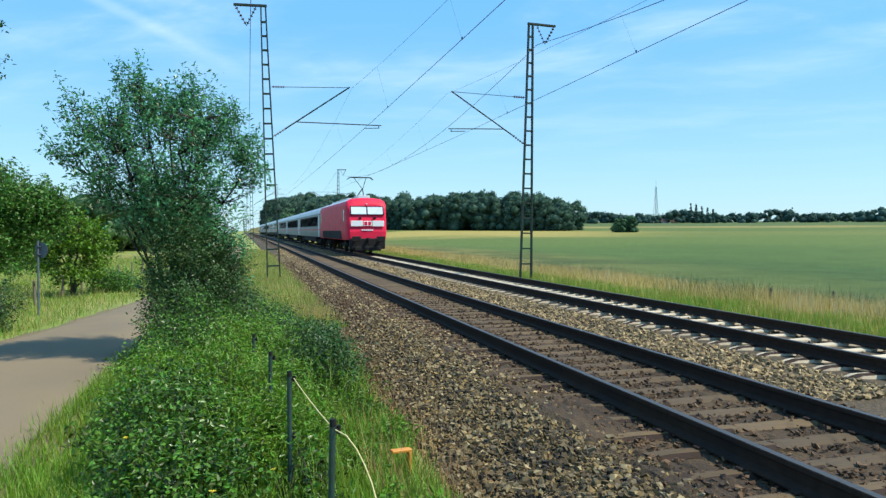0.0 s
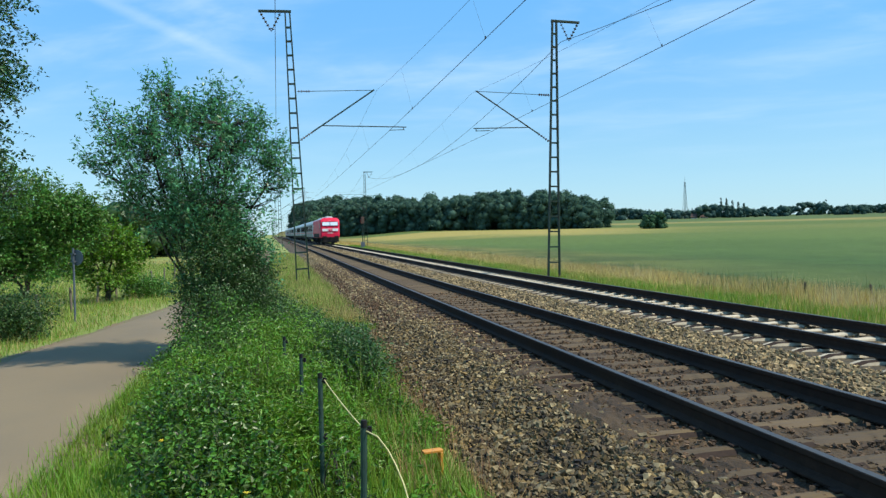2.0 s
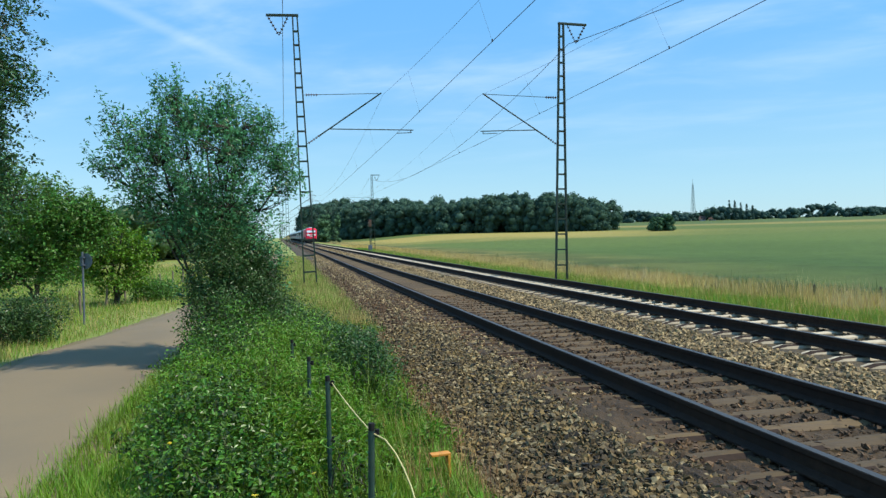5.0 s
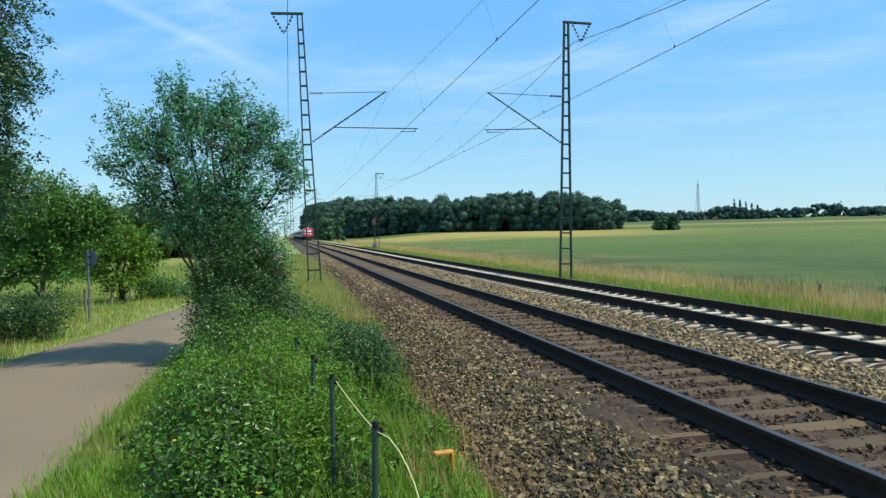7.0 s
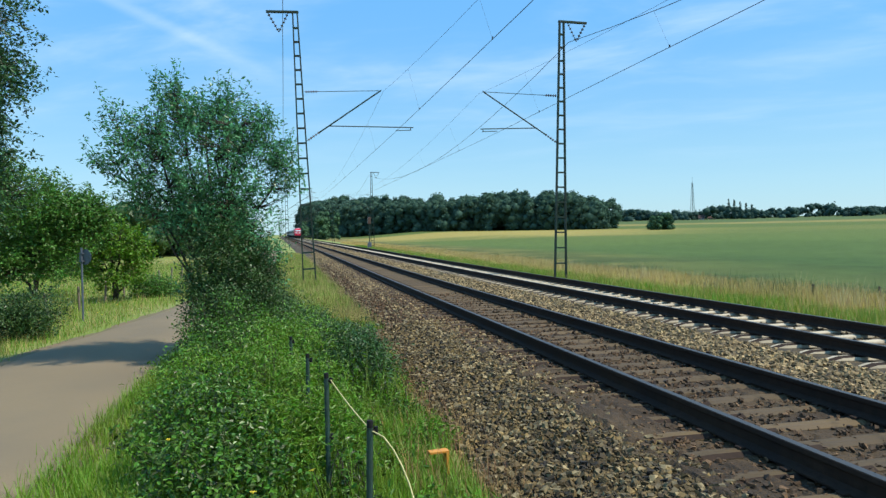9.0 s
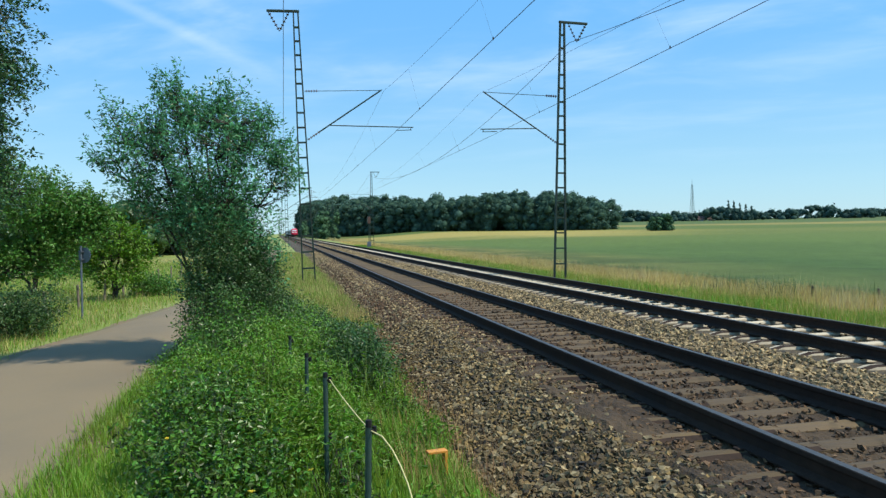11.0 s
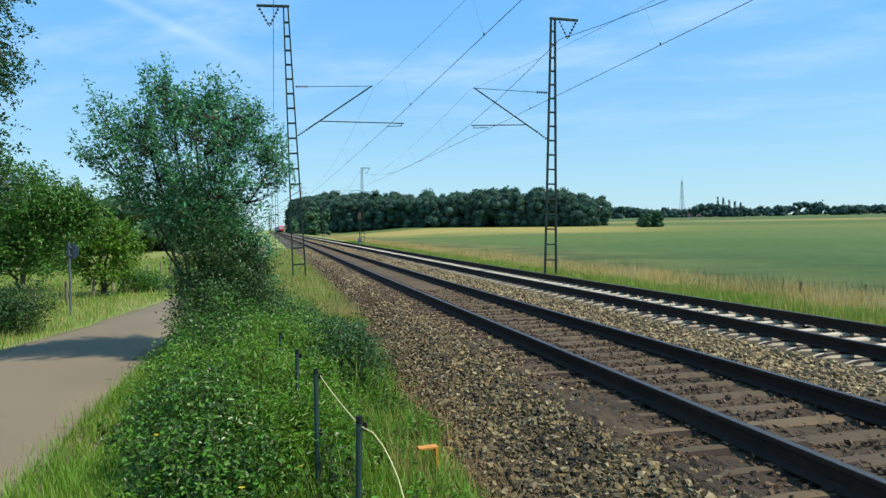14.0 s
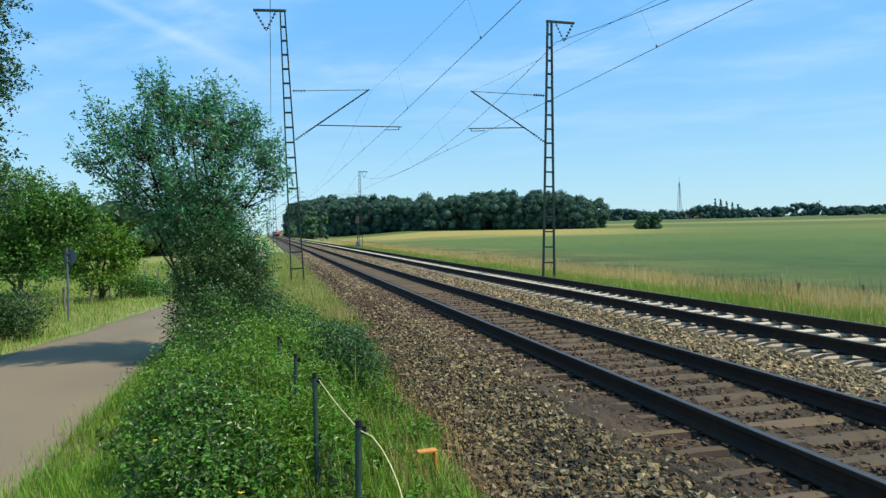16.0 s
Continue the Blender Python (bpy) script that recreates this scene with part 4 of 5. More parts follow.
def build_shrub(label, seed, x, y, half, leaf, count, size, name="shrub", spread=0.09, per=14):
    """Low leafy bush: thin stems and leaves over a lumpy half dome."""
    rng = np.random.default_rng(seed)
    z = float(ground_height(x, y)) - 0.03
    shrub = new(name)
    shrub.location = (x, y, z)
    half = np.array(half, float)
    tips = crown_points(rng, count // per, (0, 0, half[2] * 0.42), half * np.array([1, 1, 0.62]), 0.25, 0.6, seed, 0.03)
    pieces = []
    for t in tips[:: max(1, len(tips) // 70)]:
        root = np.array([t[0] * 0.45, t[1] * 0.45, 0.0])
        u = np.linspace(0, 1, 5)[:, None]
        stem = root * (1 - u) + t * u
        stem[:, :2] += (np.sin(u * np.pi) * 0.06 * rng.normal(0, 1, 2))
        pieces.append(tube(stem, 0.008 * (1 - 0.7 * u[:, 0]), 4))
    v, f = gather(pieces)
    sheet("stem_tangle", v, f, BARK, shrub)
    v, f = foliage(rng, tips, per, spread, *size, near=y < 7.0)
    sheet("leaves", v, f, leaf, shrub)
    return tagged(shrub, label, "bush", "bushes beside the lane")


def blades(rng, x, y, height, width, thin=False):
    n = len(x)
    where = np.stack([x, y, ground_height(x, y) - 0.02], -1)
    s = np.stack([width * rng.uniform(0.7, 1.3, n), height * rng.uniform(0.4, 1.5, n), height], -1)
    return scatter(THIN_V if thin else BLADE_V, THIN_F if thin else BLADE_F, where, turns(rng, n, 0.0) @ turns(rng, n, 0.18), s)


def build_grass(name, label, seed, n, xr, yr, height, width, mat, keep=None, bend=False):
    rng = np.random.default_rng(seed)
    x, y = rng.uniform(*xr, n), yr[0] + (yr[1] - yr[0]) * rng.uniform(0, 1, n) ** 1.5
    if bend:
        x = bent(x, y)
    h = height * rng.uniform(0.45, 1.15, n) * (1 + 0.3 * fbm(x, y, 1.3, seed))
    ok = np.ones(n, bool) if keep is None else keep(x, y, rng)
    v, f = blades(rng, x[ok], y[ok], h[ok], width * (1 + y[ok] * 0.025) * (1.3 if yr[0] > 5 else 1.0), yr[0] > 5)
    tagged(sheet(name, v, f, mat), label, "grass", kind="stuff")


def on_road(x, y, m=0.0):
    return (x > np.interp(y, *zip(*ROAD_LEFT)) - m) & (x < np.interp(y, *zip(*ROAD_RIGHT)) + m)


def wood(name, label, seed, spots, mat, detail=1, clumps=14, tufts=700):
    """Far woodland: many soft overlapping boughs with ragged leaf tufts, one object."""
    rng = np.random.default_rng(seed)
    bm = bmesh.new()
    bmesh.ops.create_icosphere(bm, subdivisions=detail, radius=1)
    ball = np.array([v.co[:] for v in bm.verts])
    tri = np.array([[v.index for v in f.verts] for f in bm.faces])
    bm.free()
    centres, sizes, tuft_p, tuft_s = [], [], [], []
    for x, y, r, h in spots:
        z = float(ground_height(x, y))
        for _ in range(clumps):
            u = rng.uniform(0, 1)
            a = rng.uniform(0, 2 * np.pi)
            rr = r * np.sqrt(max(0.05, 1 - (1.15 * u - 0.25) ** 2)) * rng.uniform(0.35, 0.8)
            c = np.array([x + rr * np.cos(a), y + rr * np.sin(a), z + h * (0.05 + 0.80 * u)])
            q = r * rng.uniform(0.32, 0.5) * np.array([1, 1, 0.9])
            centres.append(c)
            sizes.append(q * 0.86)
            d = rng.normal(0, 1, (max(1, tufts // clumps), 3))
            d /= np.linalg.norm(d, axis=1)[:, None]
            tuft_p.append(c + d * q * rng.uniform(0.8, 1.18, (len(d), 1)))
            tuft_s.append(np.full(len(d), r * 0.15))
    centres, sizes = np.array(centres), np.array(sizes)
    n = len(centres)
    v = ball[None] * sizes[:, None]
    v = v * (1 + 0.15 * np.sin(ball[None, :, 0:1] * 7 + rng.uniform(0, 6, (n, 1, 1))) * np.sin(ball[None, :, 2:3] * 6 + rng.uniform(0, 6, (n, 1, 1))))
    v = (v + centres[:, None]).reshape(-1, 3)
    f = (tri[None] + (np.arange(n) * len(ball))[:, None, None]).reshape(-1, 3)
    tp, ts = np.concatenate(tuft_p), np.concatenate(tuft_s)
    lv, lf = scatter([(0, -0.6, 0), (0.6, 0.1, 0.1), (0, 0.7, 0)], [(0, 1, 2)], tp, turns(rng, len(tp), 1.5), ts * rng.uniform(0.5, 1.6, len(ts)))
    v, f = gather([(v, f), (lv, lf)])
    return tagged(sheet(name, v, f, mat, smooth=True), label, "woodland", kind="stuff")


def build_far():
    rng = np.random.default_rng(11)
    edge = [(148, 320), (120, 345), (80, 375), (45, 420), (24, 480), (17, 540), (13, 590)]
    spots = []
    for (x0, y0), (x1, y1) in zip(edge, edge[1:]):
        m = int(np.hypot(x1 - x0, y1 - y0) / 3.9)
        for i in range(m):
            u = i / m
            for row in range(4):
                spots.append((x0 + (x1 - x0) * u + rng.normal(0, 1.5) + row * 6, y0 + (y1 - y0) * u + rng.normal(0, 1.5) + row * 8, rng.uniform(4.6, 6.8), rng.uniform(14.0, 17.5) + 5.5 * min(1.0, max(0.0, (y0 - 370) / 110)) + 1.5 * row + 3.0 * math.exp(-(((x0 + (x1 - x0) * u) - 108) / 24) ** 2) - 2.0 * (x0 + (x1 - x0) * u > 140) + 6.5 * min(1, max(0, (y0 + (y1 - y0) * u - 370) / 150))))
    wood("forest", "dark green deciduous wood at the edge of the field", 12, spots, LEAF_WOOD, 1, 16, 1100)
    spots = [(149 + rng.uniform(-5.5, 5.5), 261 + rng.normal(0, 2.0), rng.uniform(2.2, 3.4), rng.uniform(4.5, 7.5)) for _ in range(14)]
    wood("field_thicket", "round dark green thicket standing in the field", 13, spots, LEAF_EDGE, 1, 14, 900)
    spots = [(16.5 + rng.normal(0, 2.6), 318 + rng.normal(0, 5), rng.uniform(2.6, 4.0), rng.uniform(10, 16)) for _ in range(6)]
    spots += [(12 + rng.normal(0, 2.0), 345 + rng.normal(0, 8), rng.uniform(2.2, 3.2), rng.uniform(6, 11)) for _ in range(5)]
    wood("young_trees", "lighter green young trees at the edge of the wood", 17, spots, LEAF_EDGE, 1, 14, 900)
    # distant tree line along the rise
    spots = []
    for i in range(150):
        a = radians(19 + 33 * i / 150)
        d = rng.uniform(880, 1050)
        spots.append((d * math.sin(a), d * math.cos(a), rng.uniform(7, 12), rng.uniform(7, 12) + 6 * max(0, math.sin(i * 0.21))))
    wood("distant_tree_line", "distant tree line on the rise, tinted bluish for haze", 14, spots, LEAF_FAR, 1, 8, 120)
    spots = []
    for i in range(5):
        a = radians(13.13 + 21.3 + i * 0.40)
        spots.append((840 * math.sin(a), 840 * math.cos(a), 1.8, rng.uniform(24, 29) - 1.5 * i))
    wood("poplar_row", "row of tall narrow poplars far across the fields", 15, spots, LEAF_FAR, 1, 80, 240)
    spots = []
    for i in range(70):
        a = radians(-24 + 20 * i / 70)
        d = rng.uniform(75, 120)
        spots.append((d * math.sin(a), d * math.cos(a), rng.uniform(2.5, 4), rng.uniform(4, 7)))
    wood("hedgerow", "green hedgerow behind the meadow", 16, spots, LEAF_DARK, 1, 12, 700)


def build_tower():
    """Far lattice tower."""
    a, d = radians(13.13 + 18.75), 880.0
    x, y = d * math.sin(a), d * math.cos(a)
    tower = new("lattice_tower")
    tower.location = (x, y, float(ground_height(x, y)))
    H = 50.0
    for sx_, sy_ in ((-1, -1), (1, -1), (1, 1), (-1, 1)):
        bm = bmesh.new()
        rod(bm, (2.2 * sx_, 2.2 * sy_, 0), (0.5 * sx_, 0.5 * sy_, H * 0.86), 0.22, 0.16, 5)
        part("leg", bm, GALV, tower)
    for i in range(10):
        z0, z1 = H * 0.86 * i / 10, H * 0.86 * (i + 1) / 10
        r0, r1 = 2.2 - 1.7 * i / 10, 2.2 - 1.7 * (i + 1) / 10
        bm = bmesh.new()
        rod(bm, (-r0, -r0, z0), (r1, -r1, z1), 0.10, sides=4)
        rod(bm, (r0, -r0, z0), (-r1, -r1, z1), 0.10, sides=4)
        part("brace", bm, GALV, tower)
    bm = bmesh.new()
    rod(bm, (0, 0, H * 0.84), (0, 0, H), 0.2, 0.06, 6)
    part("antenna", bm, GALV, tower)
    tagged(tower, "slender steel lattice tower far across the fields", "tower")


def build_pylon():
    """Far power pylon with three pairs of arms beyond the wood."""
    x, y, H = 27.0, 760.0, 50.0
    pylon = new("power_pylon")
    pylon.location = (x, y, float(ground_height(x, y)))
    half = lambda z: 3.2 - 2.6 * min(1.0, z / (H * 0.7))
    for sx_, sy_ in ((-1, -1), (1, -1), (1, 1), (-1, 1)):
        bm = bmesh.new()
        rod(bm, (3.2 * sx_, 3.2 * sy_, 0), (0.6 * sx_, 0.6 * sy_, H * 0.7), 0.2, 0.16, 5)
        rod(bm, (0.6 * sx_, 0.6 * sy_, H * 0.7), (0.1 * sx_, 0.1 * sy_, H), 0.16, 0.1, 5)
        part("leg", bm, PYLON_STEEL, pylon)
    for i in range(9):
        z0, z1 = H * 0.7 * i / 9, H * 0.7 * (i + 1) / 9
        bm = bmesh.new()
        rod(bm, (-half(z0), -half(z0), z0), (half(z1), -half(z1), z1), 0.11, sides=4)
        rod(bm, (half(z0), -half(z0), z0), (-half(z1), -half(z1), z1), 0.11, sides=4)
        part("brace", bm, PYLON_STEEL, pylon)
    for z, w in ((H * 0.68, 5.0), (H * 0.79, 7.0), (H * 0.9, 4.5)):
        bm = bmesh.new()
        rod(bm, (-w, 0, z), (w, 0, z), 0.2, sides=5)
        rod(bm, (-w, 0, z), (0, 0, z + 2.2), 0.1, sides=4)
        rod(bm, (w, 0, z), (0, 0, z + 2.2), 0.1, sides=4)
        part("cross_arm", bm, PYLON_STEEL, pylon)
    tagged(pylon, "grey steel lattice power pylon far beyond the wood", "pylon")


def build_house(angle, d, w, h):
    a = radians(13.13 + angle)
    x, y = d * math.sin(a), d * math.cos(a)
    house = new("farmhouse")
    house.matrix_basis = pose(x, y, float(ground_height(x, y)) - 0.3, 0, 0, -20 - angle)
    bm = bmesh.new()
    box(bm, -w / 2, w / 2, -4, 4, 0, h)
    part("wall", bm, WALL_PALE, house)
    bm = bmesh.new()
    e = w / 2 + 0.5
    vs = [bm.verts.new(p) for p in ((-e, -4.6, h - 0.2), (e, -4.6, h - 0.2), (e, 0, h + 4), (-e, 0, h + 4), (-e, 4.6, h - 0.2), (e, 4.6, h - 0.2))]
    for q in ((0, 1, 2, 3), (3, 2, 5, 4), (0, 3, 4), (1, 5, 2), (0, 4, 5, 1)):
        bm.faces.new([vs[i] for i in q])
    part("roof", bm, ROOF_TILE, house)
    for i in range(int(w // 3)):
        bm = bmesh.new()
        box(bm, -w / 2 + 1 + i * 3, -w / 2 + 2.2 + i * 3, -4.06, -3.95, 1.0, 2.4)
        part("window", bm, DARK_GLASS, house)
    tagged(house, "small pale rendered farmhouse with a red-brown roof, far off", "house", "houses beyond the fields")


def build_flower(x, y, h, seed):
    """Yellow composite flower: thin stem, a ring of petals and a disc."""
    rng = np.random.default_rng(seed)
    flower = new("yellow_flower")
    flower.matrix_basis = pose(x, y, float(ground_height(x, y)) - 0.02, float(rng.normal(0, 6)), float(rng.normal(0, 6)), float(rng.uniform(0, 360)))
    bm = bmesh.new()
    rod(bm, (0, 0, 0), (0, 0, h), 0.0025, 0.0015, 5)
    part("stem", bm, BLADE, flower)
    bm = bmesh.new()
    for k in range(8):
        a = k * math.pi / 4
        d, e = Vector((math.cos(a), math.sin(a), 0.25)), Vector((-math.sin(a), math.cos(a), 0))
        c = Vector((0, 0, h))
        bm.faces.new([bm.verts.new(c + q) for q in (d * 0.004, d * 0.016 + e * 0.006, d * 0.026, d * 0.016 - e * 0.006)])
    part("petals", bm, PETAL, flower)
    bm = bmesh.new()
    rod(bm, (0, 0, h - 0.004), (0, 0, h + 0.005), 0.007, 0.005, 8)
    part("disc", bm, PETAL, flower)
    tagged(flower, "small bright yellow wild flower among the green grass", "flower", "yellow flowers in the grass")


def build_fence():
    """Green steel posts in the verge with a slack yellow cord."""
    spots = [(0.38, 3.62, 0.56), (0.26, 5.05, 0.545), (0.16, 6.45, 0.46), (0.03, 7.9, 0.42)]
    for i, (x, y, top) in enumerate(spots):
        z = float(ground_height(x, y))
        post = new("fence_post")
        post.matrix_basis = pose(x, y, z, random.uniform(-1, 1), random.uniform(-1, 1), random.uniform(-20, 20))
        h = top - z
        bm = bmesh.new()
        box(bm, -0.017, 0.017, -0.004, 0.004, -0.3, h, 0.0015)
        box(bm, -0.004, 0.004, 0.0, 0.022, -0.3, h - 0.002, 0.0015)
        rod(bm, (0, 0, -0.3), (0, 0, h), 0.014, sides=10)
        part("shaft", bm, GREEN_PAINT, post)
        for zz in (h - 0.05, h - 0.45):
            bm = bmesh.new()
            rod(bm, (0.0, 0, zz), (0.035, 0, zz), 0.011, sides=8)
            rod(bm, (0.032, 0, zz - 0.02), (0.032, 0, zz + 0.02), 0.012, sides=8)
            part("insulator_hook", bm, UNDER, post)
        bm = bmesh.new()
        rod(bm, (0, 0, h - 0.03), (0, 0, h + 0.006), 0.0175, 0.016, sides=12)
        part("cap", bm, UNDER, post)
        tagged(post, "dark green steel fence post in the overgrown verge", "fence post", "fence posts with the cord")
    a, b = Vector((0.405, 3.62, 0.51)), Vector((0.285, 5.05, 0.50))
    pts = []
    for i in range(13):
        u = i / 12
        p = b.lerp(a, u)
        pts.append((p.x, p.y, p.z - 0.05 * u * (1 - u)))
    pts += [(0.455, 3.50, 0.505), (0.495, 3.43, 0.455), (0.522, 3.36, 0.40), (0.54, 3.26, 0.345), (0.55, 3.15, 0.28), (0.56, 3.03, 0.17), (0.57, 2.93, 0.02), (0.575, 2.86, -0.18), (0.58, 2.8, -0.41)]
    v, f = tube(pts, 0.0038, 6)
    tagged(sheet("cord", v, f, ROPE, smooth=True), "slack pale yellow cord strung between the fence posts", "cord")


def build_bracket():
    """Bent orange marker in the grass at the ballast's edge."""
    ob = new("orange_bracket")
    z = float(ground_height(1.18, 5.45))
    ob.matrix_basis = pose(1.2, 5.45, z, 0, 0, 8)
    bm = bmesh.new()
    box(bm, -0.14, 0.022, -0.02, 0.05, 0.205, 0.225, 0.003)
    part("top_plate", bm, ORANGE, ob)
    bm = bmesh.new()
    box(bm, -0.004, 0.022, -0.02, 0.05, -0.05, 0.205, 0.003)
    part("side_plate", bm, ORANGE, ob)
    tagged(ob, "small bent orange sheet metal bracket standing in the grass", "bracket")


def build_sign():
    x, y = -5.17, 19.9
    ob = new("road_sign")
    ob.matrix_basis = pose(x, y, float(ground_height(x, y)), 0, 0, -32)
    bm = bmesh.new()
    rod(bm, (0, 0, -0.2), (0, 0, 1.9), 0.026, sides=10)
    part("pole", bm, SIGN_GREY, ob)
    bm = bmesh.new()
    rod(bm, (0.08, 0.034, 1.66), (0.08, 0.042, 1.66), 0.2, sides=40)
    part("plate", bm, SIGN_GREY, ob, "bare grey back of the plate")
    for zz in (1.54, 1.74):
        bm = bmesh.new()
        box(bm, -0.06, 0.06, -0.04, 0.04, zz, zz + 0.03)
        part("clamp", bm, SIGN_GREY, ob)
    tagged(ob, "grey metal road sign on a pole seen from behind", "sign")


def build_meadow_posts():
    rng = np.random.default_rng(21)
    first = None
    for i in range(14):
        x, y = -6.2 + i * 0.16 + rng.normal(0, 0.05), 20.5 + i * 2.4
        m = pose(x, y, float(ground_height(x, y)), rng.normal(0, 3), rng.normal(0, 3), rng.uniform(0, 90))
        if first is None:
            first = new("wooden_post")
            bm = bmesh.new()
            rod(bm, (0, 0, -0.2), (0.01, 0, 0.72), 0.04, 0.036, 9)
            part("shaft", bm, GREY_WOOD, first)
            bm = bmesh.new()
            rod(bm, (0.01, 0, 0.72), (0.01, 0, 0.745), 0.036, 0.016, 9)
            part("tip", bm, GREY_WOOD, first)
            first.matrix_basis = m
            tagged(first, "weathered grey wooden fence post in the meadow", "fence post", "posts of the meadow fence")
        else:
            copy_thing(first, m)
    x, y = 15.2, 18.1
    stake = new("field_stake")
    stake.matrix_basis = pose(x, y, float(ground_height(x, y)), 2, -2, 0)
    bm = bmesh.new()
    rod(bm, (0, 0, -0.2), (0, 0, 0.45), 0.035, 0.03, 8)
    part("shaft", bm, BARK, stake)
    bm = bmesh.new()
    rod(bm, (0, 0, 0.45), (0, 0, 0.48), 0.03, 0.012, 8)
    part("tip", bm, BARK, stake)
    tagged(stake, "short dark wooden stake at the edge of the grain", "stake", "stakes along the grain")
    copy_thing(stake, pose(16.67, 17.2, float(ground_height(16.67, 17.2)), -2, 3, 40))


def build_signal():
    x, y = 11.2, 93.0
    ob = new("track_signal")
    ob.matrix_basis = pose(float(bent(x, y)), y, float(rise(y)) - 0.3, 0, 0, 0)
    bm = bmesh.new()
    rod(bm, (0, 0, -0.3), (0, 0, 4.3), 0.06, sides=10)
    part("pole", bm, GALV, ob)
    bm = bmesh.new()
    box(bm, -0.2, 0.2, -0.15, 0.12, 3.1, 4.0, 0.05)
    part("lamp_case", bm, BROWN_GLAZE, ob, "faded red-brown case")
    bm = bmesh.new()
    box(bm, -0.25, 0.25, -0.2, 0.2, -0.2, 0.7, 0.03)
    part("cabinet", bm, SIGN_GREY, ob)
    tagged(ob, "small trackside signal with a faded red-brown case", "signal")


def build_stones(bed):
    """Loose crushed stones on the bed: the nearest are single, the rest one mass."""
    rng = np.random.default_rng(31)
    bm = bmesh.new()
    bmesh.ops.create_cube(bm, size=0.8)
    bmesh.ops.triangulate(bm, faces=bm.faces[:])
    cube = np.array([v.co[:] for v in bm.verts])
    tri = np.array([[v.index for v in f.verts] for f in bm.faces])
    bm.free()
    shapes = [(cube + rng.uniform(-0.2, 0.2, cube.shape)) * np.array([1.25, 0.95, 0.7]) for _ in range(8)]

    def mass(name, mat, n, sr, yr, size, power=1.0, lift=0.0):
        pieces = []
        for k, shape in enumerate(shapes):
            m = n // len(shapes)
            s, y = rng.uniform(*sr, m), yr[0] + (yr[1] - yr[0]) * rng.uniform(0, 1, m) ** power
            w = np.stack([bent(s, y), y, bed_height(s) + rise(y) + lift + rng.uniform(-0.040, 0.030, m)], -1)
            pieces.append(scatter(shape, tri, w, turns(rng, m, 1.2), size * rng.uniform(0.45, 1.65, m) * (1 + 0.012 * np.maximum(y - 8, 0))))
        v, f = gather(pieces)
        tagged(sheet(name, v, f, mat, bed), kind="stuff")

    mass("loose_stones", STONE, 40000, (1.45, 2.9), (3.2, 14.0), 0.034, 1.25)
    mass("loose_grey_stones", STONE_GREY, 5200, (1.5, 2.9), (3.2, 14.0), 0.034, 1.25, 0.012)
    mass("back_stones", STONE, 3000, (1.5, 2.9), (-8.0, 3.0), 0.045)
    mass("far_loose_stones", STONE_RUST, 11000, (1.4, 2.9), (14.0, 44.0), 0.040, 1.5)
    mass("far_grey_stones", STONE_GREY, 4000, (1.4, 2.9), (14.0, 60.0), 0.040, 1.5, 0.01)
    mass("rusty_stones", STONE_RUST, 15000, (2.7, 5.7), (2.0, 20.0), 0.027, 1.2, 0.022)
    mass("shoulder_stones", STONE_PALE, 9000, (2.45, 3.25), (7.0, 70.0), 0.030, 1.3, 0.012)
    mass("middle_stones", STONE_PALE, 17000, (5.5, 6.80), (6.0, 40.0), 0.038, 1.4)
    mass("far_middle_stones", STONE_PALE, 6000, (5.4, 6.8), (32.0, 120.0), 0.045, 1.2)
    mass("far_track_stones", STONE, 6500, (7.5, 9.5), (5.0, 50.0), 0.030, 1.5, -0.016)
    single = []
    for shape in shapes:
        me = bpy.data.meshes.new("stone")
        me.from_pydata(shape.tolist(), [], tri.tolist())
        me.shade_flat()
        me.materials.append(STONE)
        single.append(me)
    for i in range(290):
        s, y = rng.uniform(1.75, 3.0), rng.uniform(3.8, 7.5)
        ob = new("stone", single[i % 8])
        ob.parent = bed
        k = 0.040 * rng.uniform(0.8, 1.3)
        ob.matrix_basis = Matrix.LocRotScale((float(bent(s, y)), y, float(bed_height(s)) + float(rise(y)) + 0.018), Euler(rng.uniform(0, 6, 3)), (k, k, k))


PLUME = material("pale_seed_plume", (0.44, 0.355, 0.16), (0.56, 0.465, 0.24), 0.8, 1.5, island=0.25, leaf=0.3)
PETAL = material("yellow_petal", (0.62, 0.48, 0.03), (0.72, 0.58, 0.05), 0.6, 40, leaf=0.2)
STALK = material("brown_seed_stalk", (0.20, 0.11, 0.045), (0.34, 0.20, 0.08), 0.8, 2, island=0.4, leaf=0.2)


